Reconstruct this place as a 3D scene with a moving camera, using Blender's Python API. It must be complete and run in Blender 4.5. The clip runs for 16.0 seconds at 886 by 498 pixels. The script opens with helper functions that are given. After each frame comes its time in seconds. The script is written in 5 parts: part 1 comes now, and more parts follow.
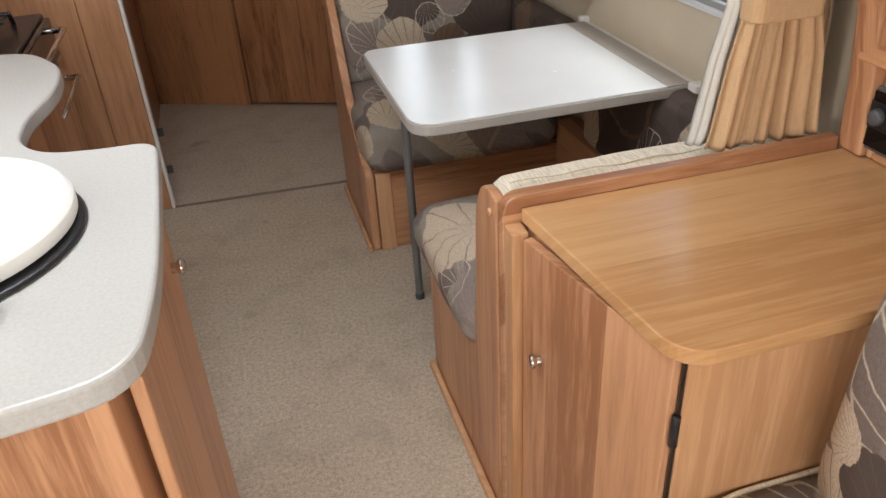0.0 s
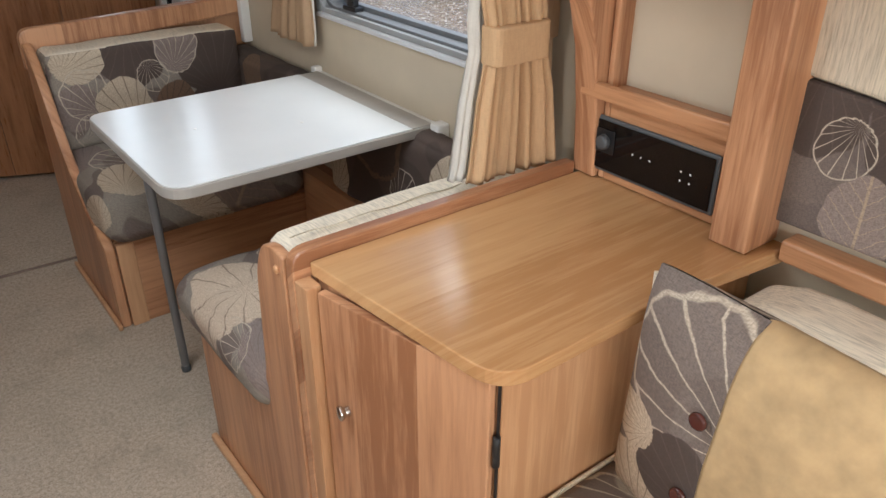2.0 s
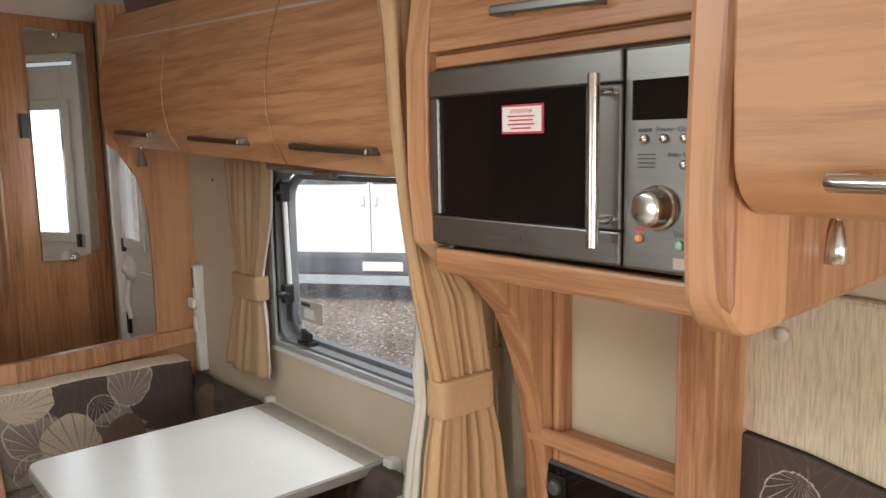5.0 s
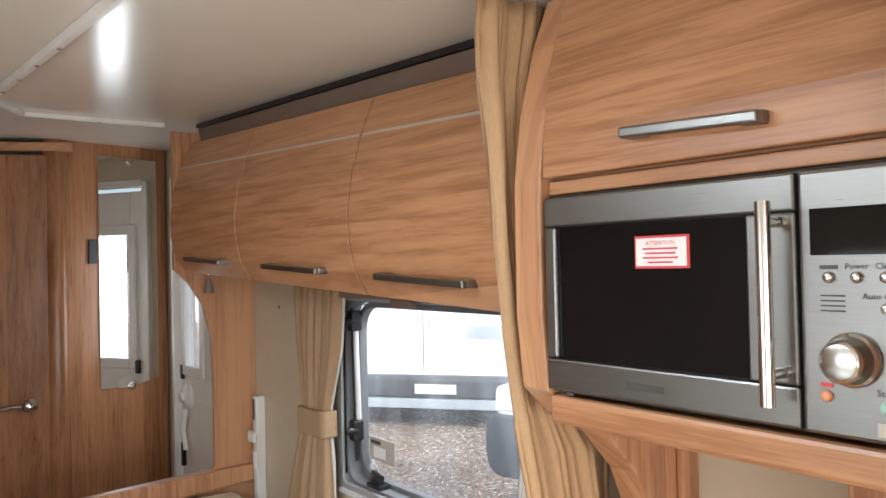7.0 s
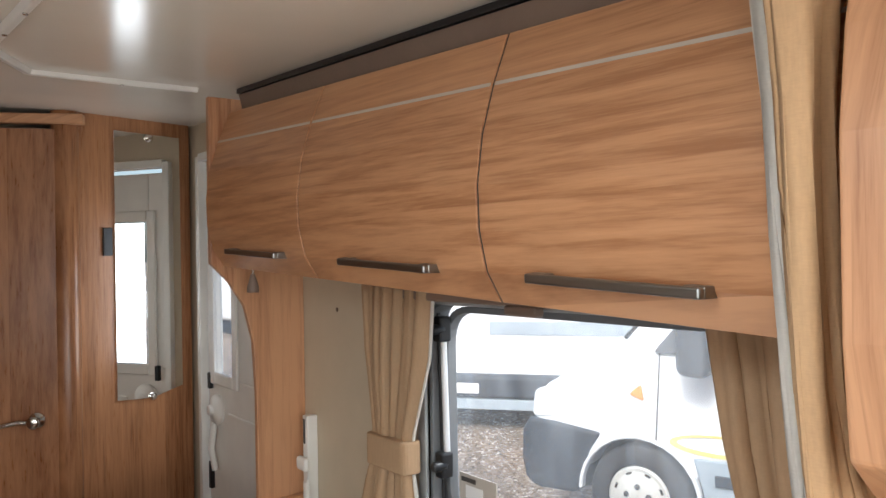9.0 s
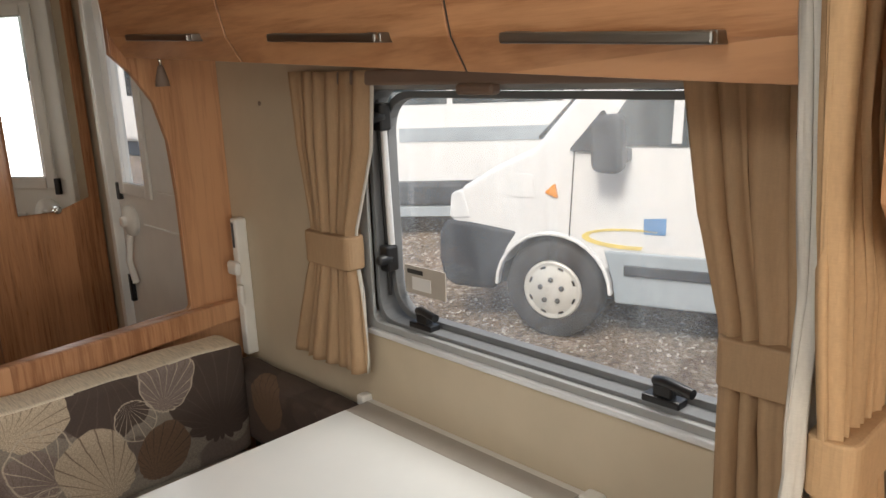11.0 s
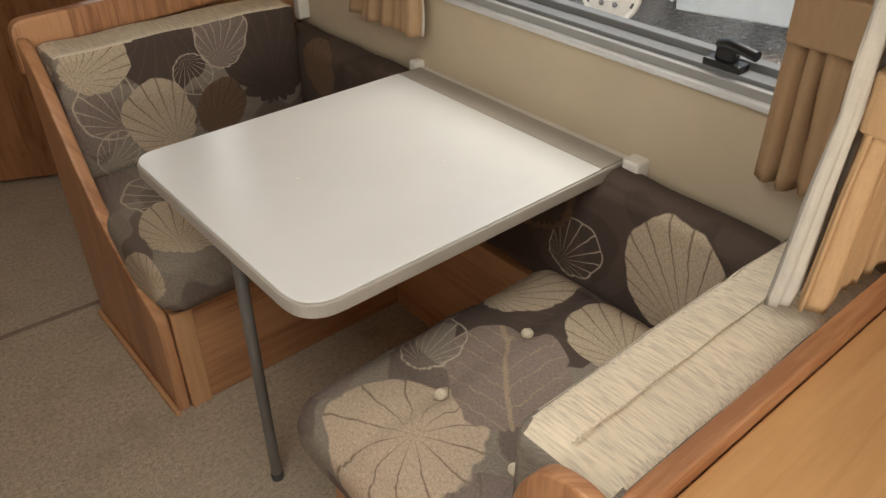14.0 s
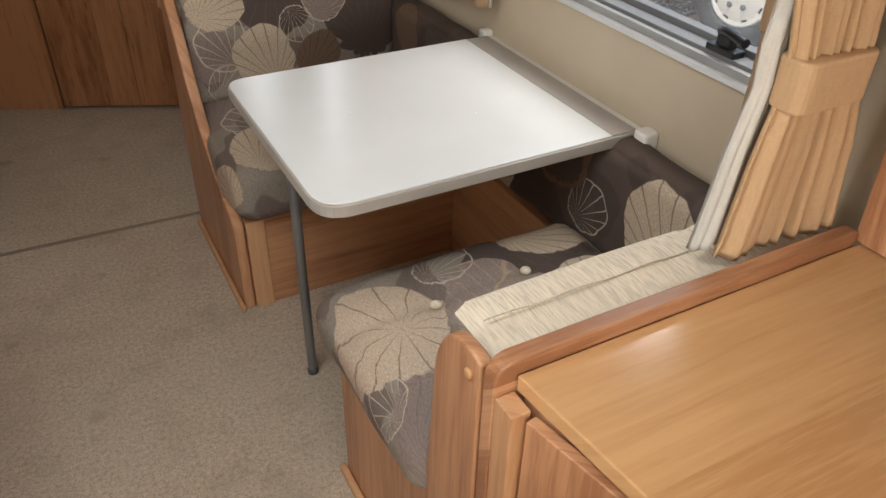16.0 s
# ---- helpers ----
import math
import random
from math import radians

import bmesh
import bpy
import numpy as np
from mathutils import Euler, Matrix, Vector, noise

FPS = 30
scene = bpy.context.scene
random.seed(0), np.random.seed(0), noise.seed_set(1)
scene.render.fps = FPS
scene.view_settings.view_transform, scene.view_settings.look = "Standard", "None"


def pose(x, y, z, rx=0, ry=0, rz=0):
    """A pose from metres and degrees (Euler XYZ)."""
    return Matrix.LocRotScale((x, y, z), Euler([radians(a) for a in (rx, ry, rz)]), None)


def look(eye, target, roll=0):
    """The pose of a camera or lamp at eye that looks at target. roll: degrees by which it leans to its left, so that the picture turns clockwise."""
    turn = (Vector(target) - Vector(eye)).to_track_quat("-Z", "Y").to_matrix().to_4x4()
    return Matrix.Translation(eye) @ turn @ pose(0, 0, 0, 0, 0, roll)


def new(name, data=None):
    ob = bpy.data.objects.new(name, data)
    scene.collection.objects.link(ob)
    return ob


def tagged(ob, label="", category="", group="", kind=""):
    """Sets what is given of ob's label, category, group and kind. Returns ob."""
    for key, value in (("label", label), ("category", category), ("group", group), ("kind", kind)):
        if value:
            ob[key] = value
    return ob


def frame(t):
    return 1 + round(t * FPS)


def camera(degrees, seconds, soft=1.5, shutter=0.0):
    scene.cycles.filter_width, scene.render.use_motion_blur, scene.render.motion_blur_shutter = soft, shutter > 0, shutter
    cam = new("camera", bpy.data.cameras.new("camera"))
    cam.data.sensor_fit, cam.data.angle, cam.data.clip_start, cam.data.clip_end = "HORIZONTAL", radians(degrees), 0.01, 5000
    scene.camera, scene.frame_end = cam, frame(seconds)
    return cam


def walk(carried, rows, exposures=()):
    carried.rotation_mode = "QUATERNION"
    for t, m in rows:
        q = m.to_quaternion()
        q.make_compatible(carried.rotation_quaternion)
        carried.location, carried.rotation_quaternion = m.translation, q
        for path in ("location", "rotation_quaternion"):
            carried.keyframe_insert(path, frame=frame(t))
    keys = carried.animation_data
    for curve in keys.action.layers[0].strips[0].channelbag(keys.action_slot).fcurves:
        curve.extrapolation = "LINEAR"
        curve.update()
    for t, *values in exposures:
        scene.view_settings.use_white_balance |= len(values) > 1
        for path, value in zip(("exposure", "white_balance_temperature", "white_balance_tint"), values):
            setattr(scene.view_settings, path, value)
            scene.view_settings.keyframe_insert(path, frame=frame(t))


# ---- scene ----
cam = camera(59.7, 16.0)
PATH = [
    (0, (0.574, 0.408, 1.373), (0.997, 2.058, 0.325), -3.4),
    (0.5, (0.534, 0.44, 1.367), (1.186, 1.989, 0.284), -3.1),
    (1, (0.511, 0.452, 1.368), (1.33, 1.917, 0.28), -1.9),
    (1.5, (0.498, 0.453, 1.372), (1.457, 1.861, 0.324), -0.7),
    (2, (0.491, 0.452, 1.385), (1.551, 1.845, 0.418), 0.0),
    (2.5, (0.489, 0.45, 1.404), (1.623, 1.859, 0.55), 0.5),
    (3, (0.494, 0.444, 1.427), (1.678, 1.878, 0.693), 0.6),
    (3.5, (0.501, 0.441, 1.448), (1.726, 1.9, 0.838), 0.7),
    (4, (0.505, 0.441, 1.473), (1.759, 1.921, 0.985), 0.3),
    (4.5, (0.517, 0.445, 1.491), (1.799, 1.935, 1.121), -0.2),
    (7, (0.536, 0.615, 1.526), (1.745, 2.207, 1.559), -1.3),
    (7.5, (0.558, 0.729, 1.534), (1.712, 2.36, 1.626), -1.4),
    (8, (0.564, 0.815, 1.538), (1.685, 2.467, 1.651), -0.8),
    (8.2, (0.578, 0.885, 1.54), (1.701, 2.536, 1.652), -0.6),
    (10.3, (0.604, 1.247, 1.501), (1.971, 2.669, 1.177), -2.4),
    (10.5, (0.602, 1.246, 1.491), (1.969, 2.657, 1.118), -2.4),
    (11, (0.592, 1.249, 1.475), (1.943, 2.645, 1.001), -2.3),
    (11.5, (0.584, 1.25, 1.453), (1.898, 2.644, 0.878), -2.0),
    (12, (0.573, 1.255, 1.437), (1.821, 2.658, 0.75), -1.3),
    (12.5, (0.554, 1.254, 1.421), (1.735, 2.667, 0.642), -0.4),
    (13, (0.531, 1.248, 1.412), (1.67, 2.629, 0.522), -0.3),
    (13.5, (0.536, 1.239, 1.387), (1.639, 2.563, 0.374), -0.3),
    (14, (0.536, 1.228, 1.38), (1.603, 2.485, 0.248), -0.2),
    (14.5, (0.54, 1.208, 1.375), (1.554, 2.43, 0.159), 0.0),
    (15, (0.529, 1.143, 1.388), (1.484, 2.376, 0.136), 1.1),
    (15.5, (0.542, 1.037, 1.409), (1.407, 2.346, 0.168), 1.4),
    (16, (0.568, 0.907, 1.422), (1.362, 2.33, 0.263), 1.5),
]
walk(cam, [(t, look(eye, target, roll)) for t, eye, target, roll in PATH],
     exposures=[(0, 0.78, 6200, 10), (3.0, 0.76, 5850, 8), (4.7, 0.58, 6400, 9), (6.8, 0.98, 6100, 9), (8.2, 1.12, 5850, 8), (10.3, 0.66, 6700, 10), (12.0, 0.44, 6900, 10), (14.0, 0.53, 7200, 10), (16, 0.74, 6550, 10)])

# ---- light ----
world = bpy.data.worlds.new("sky")
scene.world = world
world.use_nodes = True
wn = world.node_tree
sky = wn.nodes.new("ShaderNodeTexSky")
sky.sky_type, sky.sun_disc = "NISHITA", False
sky.sun_elevation, sky.sun_rotation = radians(48), radians(243)
sky.air_density, sky.dust_density = 1.0, 4.0
wn.nodes["Background"].inputs["Strength"].default_value = 0.15
wn.links.new(sky.outputs[0], wn.nodes["Background"].inputs["Color"])


def sun_lamp():
    d = bpy.data.lights.new("sun", "SUN")
    d.energy, d.angle, d.color = 1.6, radians(12), (1.0, 0.96, 0.9)
    ob = new("sun", d)
    ob.matrix_world = look((-7, -2, 10), (3, 3, 0))


def window_light(name, place, target, w, h, energy, color=(0.93, 0.97, 1.0)):
    d = bpy.data.lights.new(name, "AREA")
    d.shape, d.size, d.size_y, d.energy, d.color = "RECTANGLE", w, h, energy, color
    ob = new(name, d)
    ob.matrix_world = look(place, target)


sun_lamp()
window_light("front_window_light", (0.55, -1.17, 1.25), (0.55, 1.0, 1.15), 1.5, 0.6, 15, (1.0, 0.98, 0.95))
window_light("kitchen_window_light", (-0.57, 1.45, 1.3), (1.0, 1.45, 1.1), 0.9, 0.45, 3)
window_light("lounge_window_light", (1.63, -0.45, 1.15), (0.0, -0.2, 1.0), 0.9, 0.5, 4, (1.0, 0.98, 0.95))
window_light("lounge_west_light", (-0.57, -0.45, 1.15), (1.2, 0.2, 0.9), 0.9, 0.5, 6, (1.0, 0.98, 0.95))
window_light("door_window_light", (1.635, 3.81, 1.4), (0.4, 3.81, 1.4), 0.16, 0.56, 0.8)
# Added fill lamp below the closed ceiling, brightens carpet and aisle.
window_light("ceiling_fill", (0.3, 1.5, 1.86), (0.3, 1.5, 0), 0.6, 0.6, 8)
window_light("dinette_sky_light", (2.0, 2.1, 1.85), (1.2, 2.1, 0.7), 1.0, 0.6, 13, (1.0, 0.98, 0.94))


# ---- materials ----
class Nodes:
    """A short hand for node materials."""

    def __init__(self, name, rough=0.5, metal=0.0):
        self.m = bpy.data.materials.new(name)
        self.m.use_nodes = True
        self.t = self.m.node_tree
        self.b = self.t.nodes["Principled BSDF"]
        self.b.inputs["Roughness"].default_value = rough
        self.b.inputs["Metallic"].default_value = metal

    def put(self, socket, value):
        if hasattr(value, "is_linked"):
            self.t.links.new(value, socket)
        else:
            socket.default_value = value

    def pos(self):
        return self.t.nodes.new("ShaderNodeNewGeometry").outputs["Position"]

    def math(self, op, a, b=0.0, c=0.0):
        n = self.t.nodes.new("ShaderNodeMath")
        n.operation = op
        for s, v in zip(n.inputs, (a, b, c)):
            self.put(s, v)
        return n.outputs[0]

    def vec(self, op, a, b=(0, 0, 0)):
        n = self.t.nodes.new("ShaderNodeVectorMath")
        n.operation = op
        self.put(n.inputs[0], a)
        self.put(n.inputs[1], b)
        return n.outputs["Value"] if op in ("DOT_PRODUCT", "LENGTH", "DISTANCE") else n.outputs["Vector"]

    def join(self, x, y, z=0.0):
        n = self.t.nodes.new("ShaderNodeCombineXYZ")
        for s, v in zip(n.inputs, (x, y, z)):
            self.put(s, v)
        return n.outputs[0]

    def split(self, v):
        n = self.t.nodes.new("ShaderNodeSeparateXYZ")
        self.put(n.inputs[0], v)
        return n.outputs

    def noise(self, v, scale, detail=3.0, rough=0.55, dist=0.0):
        n = self.t.nodes.new("ShaderNodeTexNoise")
        self.put(n.inputs["Vector"], v)
        for k, x in (("Scale", scale), ("Detail", detail), ("Roughness", rough), ("Distortion", dist)):
            n.inputs[k].default_value = x
        return n.outputs["Fac"]

    def ramp(self, f, stops):
        n = self.t.nodes.new("ShaderNodeValToRGB")
        self.put(n.inputs[0], f)
        e = n.color_ramp.elements
        while len(e) < len(stops):
            e.new(0.5)
        for el, (p, c) in zip(e, stops):
            el.position = p
            el.color = (*c, 1) if len(c) == 3 else c
        return n.outputs[0]

    def mix(self, f, a, b):
        n = self.t.nodes.new("ShaderNodeMix")
        n.data_type = "RGBA"
        self.put(n.inputs["Factor"], f)
        for s, v in ((n.inputs["A"], a), (n.inputs["B"], b)):
            self.put(s, (*v, 1) if isinstance(v, tuple) else v)
        return n.outputs["Result"]

    def smooth(self, f, lo, hi, a=0.0, b=1.0):
        n = self.t.nodes.new("ShaderNodeMapRange")
        n.interpolation_type = "SMOOTHSTEP"
        for s, v in zip(n.inputs, (f, lo, hi, a, b)):
            self.put(s, v)
        return n.outputs[0]

    def color(self, c):
        self.put(self.b.inputs["Base Color"], (*c, 1) if isinstance(c, tuple) else c)
        return self

    def bump(self, h, strength=0.3, dist=0.002):
        n = self.t.nodes.new("ShaderNodeBump")
        n.inputs["Strength"].default_value, n.inputs["Distance"].default_value = strength, dist
        self.put(n.inputs["Height"], h)
        self.t.links.new(n.outputs[0], self.b.inputs["Normal"])
        return self


def plain(name, c, rough=0.5, metal=0.0, vary=0.08, scale=9.0):
    n = Nodes(name, rough, metal)
    f = n.noise(n.pos(), scale, 4)
    lo, hi = tuple(x * (1 - vary) for x in c), tuple(min(1, x * (1 + vary)) for x in c)
    n.color(n.ramp(f, [(0.3, lo), (0.7, hi)]))
    g = n.noise(n.pos(), 160, 2)
    n.put(n.b.inputs["Roughness"], n.smooth(g, 0.2, 0.8, rough * 0.88, min(1, rough * 1.12)))
    return n.m


def wood(name, axis, light, dark, rough=0.35, strip=0.11):
    """Wood-print laminate: planks along axis, with long streaks and growth bands."""
    n = Nodes(name, rough)
    p = n.split(n.pos())
    along = p["XYZ".index(axis)]
    others = [p[i] for i in range(3) if "XYZ"[i] != axis]
    across = n.math("ADD", others[0], n.math("MULTIPLY", others[1], 1.0))
    plank = n.math("FLOOR", n.math("DIVIDE", across, strip))
    seed = n.math("MULTIPLY", plank, 3.71)
    v = n.join(n.math("MULTIPLY", across, 1.0), n.math("ADD", n.math("MULTIPLY", along, 0.055), seed), seed)
    bands = n.noise(v, 52, 3, 0.6, 0.35)
    streak = n.noise(v, 190, 3, 0.7)
    fine = n.noise(n.join(across, n.math("MULTIPLY", along, 0.02), seed), 800, 2)
    w = n.t.nodes.new("ShaderNodeTexWhiteNoise")
    w.noise_dimensions = "1D"
    n.put(w.inputs["W"], plank)
    f = n.math("ADD", n.math("MULTIPLY", bands, 0.8), n.math("MULTIPLY", streak, 0.4))
    f = n.math("ADD", f, 0.1)
    f = n.math("ADD", f, n.math("MULTIPLY", n.math("SUBTRACT", w.outputs["Value"], 0.5), 0.34))
    f = n.math("ADD", f, n.math("MULTIPLY", n.math("SUBTRACT", fine, 0.5), 0.12))
    mid = tuple((a * 0.6 + b * 0.4) for a, b in zip(light, dark))
    n.color(n.ramp(f, [(0.48, dark), (0.66, mid), (0.86, light)]))
    n.put(n.b.inputs["Roughness"], n.smooth(streak, 0.2, 0.8, rough * 0.85, rough * 1.2))
    n.bump(fine, 0.05, 0.0005)
    return n.m


def leaf_fabric(name, du, dv, shift=0.0, scale=3.9):
    """Woven upholstery with overlapping fan-veined leaves."""
    n = Nodes(name, 0.92)
    p = n.pos()
    u = n.math("ADD", n.vec("DOT_PRODUCT", p, du), shift)
    v = n.vec("DOT_PRODUCT", p, dv)
    uv = n.join(u, v)
    wob = n.noise(uv, 9, 2)
    weave = n.noise(n.join(n.math("MULTIPLY", u, 0.25), v), 900, 2)
    thread = n.noise(n.join(u, n.math("MULTIPLY", v, 0.3)), 500, 2)
    bgf = n.noise(uv, 6, 1)
    col = n.ramp(bgf, [(0.46, (0.15, 0.112, 0.09)), (0.48, (0.33, 0.28, 0.215)), (0.62, (0.42, 0.365, 0.295))])
    for k, (sc, off) in enumerate(((scale, 0.0), (scale * 1.15, 3.7))):
        vo = n.t.nodes.new("ShaderNodeTexVoronoi")
        vo.voronoi_dimensions = "2D"
        q = n.vec("SCALE", n.vec("ADD", uv, (off, off * 0.6, 0)))
        q.node.inputs["Scale"].default_value = sc
        n.put(vo.inputs["Vector"], q)
        vo.inputs["Scale"].default_value, vo.inputs["Randomness"].default_value = 1.0, 0.75
        d = n.vec("SUBTRACT", q, vo.outputs["Position"])
        cs = n.split(vo.outputs["Color"])
        turn = n.math("MULTIPLY", cs[0], 6.283)
        rot = n.t.nodes.new("ShaderNodeVectorRotate")
        rot.rotation_type = "Z_AXIS"
        n.put(rot.inputs["Vector"], d)
        n.put(rot.inputs["Angle"], turn)
        x, y, _ = n.split(rot.outputs[0])
        yy = n.math("ADD", y, 0.34)
        ang = n.math("ARCTAN2", x, yy)
        r = n.vec("LENGTH", n.join(n.math("MULTIPLY", x, 1.05), y))
        edge = n.math("SUBTRACT", n.math("ADD", 0.47, n.math("MULTIPLY", n.math("COSINE", n.math("MULTIPLY", ang, 17.0)), 0.012)), r)
        edge = n.math("ADD", edge, n.math("MULTIPLY", n.math("SUBTRACT", wob, 0.5), 0.1))
        inside = n.smooth(edge, 0.0, 0.018)
        bend = n.math("ADD", n.math("MULTIPLY", ang, 13.0), n.math("MULTIPLY", n.math("SUBTRACT", wob, 0.5), 3.0))
        vein = n.smooth(n.math("ABSOLUTE", n.math("SINE", bend)), 0.0, 0.34, 1.0, 0.0)
        rim = n.smooth(n.math("ABSOLUTE", n.math("SUBTRACT", edge, 0.02)), 0.006, 0.022, 1.0, 0.0)
        line = n.math("MAXIMUM", vein, rim)
        kind = cs[1]
        fill = n.ramp(kind, [(0.0, (0.70, 0.56, 0.41)), (0.30, (0.125, 0.09, 0.075)), (0.56, (0.31, 0.23, 0.19)), (0.76, (0.60, 0.50, 0.375))])
        fill.node.color_ramp.interpolation = "CONSTANT"
        ink = n.ramp(kind, [(0.0, (0.20, 0.145, 0.105)), (0.30, (0.14, 0.105, 0.085)), (0.56, (0.45, 0.35, 0.25)), (0.76, (0.17, 0.12, 0.09))])
        ink.node.color_ramp.interpolation = "CONSTANT"
        one = n.mix(n.math("MULTIPLY", line, 0.85), fill, ink)
        show = n.math("MULTIPLY", inside, n.smooth(cs[2], 0.22, 0.23))
        col = n.mix(show, col, one)
        hollow = n.math("MULTIPLY", n.math("MULTIPLY", inside, line), n.smooth(cs[2], 0.2, 0.21, 1.0, 0.0))
        col = n.mix(hollow, col, (0.50, 0.43, 0.33))
    tex = n.math("ADD", n.math("MULTIPLY", weave, 0.6), n.math("MULTIPLY", thread, 0.4))
    n.color(n.mix(n.smooth(tex, 0.35, 0.65, 0.45, 0.0), col, (0.07, 0.055, 0.045)))
    n.bump(tex, 0.8, 0.002)
    return n.m


def leaf_print(name, du, dv, leaves, ground, shade):
    """Woven upholstery with large printed leaves at known places: (u, v, turn in degrees, size, kind)."""
    n = Nodes(name, 0.92)
    p = n.pos()
    uv = n.join(n.vec("DOT_PRODUCT", p, du), n.vec("DOT_PRODUCT", p, dv))
    u, v, _ = n.split(uv)
    wob = n.math("SUBTRACT", n.noise(uv, 11, 2), 0.5)
    hand = n.math("SUBTRACT", n.noise(uv, 45, 2), 0.5)
    weave = n.noise(n.join(n.math("MULTIPLY", u, 0.22), v), 700, 2)
    thread = n.noise(n.join(u, n.math("MULTIPLY", v, 0.3)), 420, 2)
    col = n.mix(n.smooth(n.noise(uv, 7, 1), 0.46, 0.49), shade, ground)
    for cu, cv, turn, size, kind in leaves:
        rot = n.t.nodes.new("ShaderNodeVectorRotate")
        rot.rotation_type = "Z_AXIS"
        rot.inputs["Angle"].default_value = radians(turn)
        n.put(rot.inputs["Vector"], n.vec("MULTIPLY", n.vec("SUBTRACT", uv, (cu, cv, 0)), (1 / size, 1 / size, 0)))
        x, y, _ = n.split(rot.outputs[0])
        ang = n.math("ARCTAN2", x, n.math("ADD", y, 0.75))
        r = n.vec("LENGTH", n.join(n.math("MULTIPLY", x, 1.08), n.math("MULTIPLY", y, 0.95)))
        if kind == "spoke":
            ang = n.math("ARCTAN2", x, n.math("ADD", y, 0.2))
        lobes = n.math("MULTIPLY", n.math("ABSOLUTE", n.math("COSINE", n.math("MULTIPLY", ang, 6.0))), 0.08 if kind == "dark" else 0.04)
        edge = n.math("ADD", n.math("SUBTRACT", n.math("ADD", 0.9, lobes), r), n.math("MULTIPLY", wob, 0.35))
        inside = n.smooth(edge, 0.0, 0.03)
        rim = n.smooth(n.math("ABSOLUTE", n.math("SUBTRACT", edge, 0.03)), 0.015, 0.045, 1.0, 0.0)
        if kind == "feather":
            run = n.math("SUBTRACT", y, n.math("MULTIPLY", n.math("ABSOLUTE", x), 0.9))
            wave = n.math("ABSOLUTE", n.math("SINE", n.math("ADD", n.math("MULTIPLY", run, 9.0), n.math("MULTIPLY", hand, 2.0))))
            vein = n.math("MAXIMUM", n.smooth(wave, 0.0, 0.22, 0.8, 0.0), n.smooth(n.math("ABSOLUTE", x), 0.01, 0.05, 1.0, 0.0))
        else:
            wave = n.math("ABSOLUTE", n.math("SINE", n.math("ADD", n.math("MULTIPLY", ang, {"line": 12.0, "spoke": 6.0}.get(kind, 14.0)), n.math("ADD", n.math("MULTIPLY", wob, 1.0), n.math("MULTIPLY", hand, 0.5)))))
            vein = n.smooth(wave, 0.05, 0.16 if kind == "spoke" else 0.24, 1.0, 0.0)
        fill, ink = {"cream": ((0.60, 0.49, 0.36), (0.21, 0.15, 0.105)), "spoke": ((0.60, 0.48, 0.36), (0.24, 0.175, 0.125)), "dark": ((0.085, 0.06, 0.049), (0.12, 0.088, 0.07)),
                     "taupe": ((0.27, 0.212, 0.185), (0.20, 0.155, 0.13)), "feather": ((0.30, 0.235, 0.20), (0.50, 0.37, 0.25)),
                     "tan": ((0.19, 0.115, 0.07), (0.09, 0.06, 0.045)), "line": (None, (0.58, 0.49, 0.38))}[kind]
        if fill is None:
            col = n.mix(n.math("MULTIPLY", inside, n.math("MAXIMUM", vein, rim)), col, ink)
        else:
            col = n.mix(inside, col, n.mix(n.math("MULTIPLY", vein, 0.85), fill, ink))
    tex = n.math("ADD", n.math("MULTIPLY", weave, 0.6), n.math("MULTIPLY", thread, 0.4))
    n.color(n.mix(n.smooth(tex, 0.36, 0.64, 0.42, 0.0), col, (0.055, 0.042, 0.035)))
    n.bump(tex, 0.8, 0.002)
    return n.m


def ribbed(name, c, axis):
    """Cream slub weave with threads along one axis."""
    n = Nodes(name, 0.9)
    p = n.pos()
    s = [1.0, 1.0, 1.0]
    s["XYZ".index(axis)] = 0.07
    q = n.vec("MULTIPLY", p, tuple(s))
    f = n.noise(q, 330, 3, 0.6)
    g = n.noise(p, 14, 3)
    a = n.ramp(f, [(0.3, tuple(x * 0.66 for x in c)), (0.55, c), (0.75, tuple(min(1, x * 1.12) for x in c))])
    n.color(n.mix(n.smooth(g, 0.3, 0.8, 0.0, 0.25), a, tuple(x * 0.75 for x in c)))
    n.bump(f, 0.6, 0.002)
    return n.m


def carpet_material():
    n = Nodes("carpet", 1.0)
    p = n.pos()
    tuft = n.math("ADD", n.math("MULTIPLY", n.noise(p, 260, 4, 0.75), 0.6), n.math("MULTIPLY", n.noise(p, 90, 3, 0.7), 0.4))
    patch = n.noise(p, 7, 4, 0.6)
    blot = n.noise(p, 2.3, 3, 0.6)
    a = n.ramp(tuft, [(0.34, (0.22, 0.18, 0.135)), (0.5, (0.52, 0.43, 0.325)), (0.64, (0.70, 0.61, 0.50))])
    a = n.mix(n.smooth(patch, 0.45, 0.75, 0.0, 0.4), a, (0.30, 0.245, 0.18))
    stain = n.smooth(n.noise(n.vec("ADD", p, (4.1, 2.2, 0)), 5.5, 2), 0.66, 0.74, 0.0, 0.35)
    a = n.mix(stain, a, (0.21, 0.16, 0.11))
    n.color(n.mix(n.smooth(blot, 0.4, 0.7, 0.0, 0.22), a, (0.52, 0.45, 0.36)))
    n.bump(tuft, 0.8, 0.004)
    return n.m


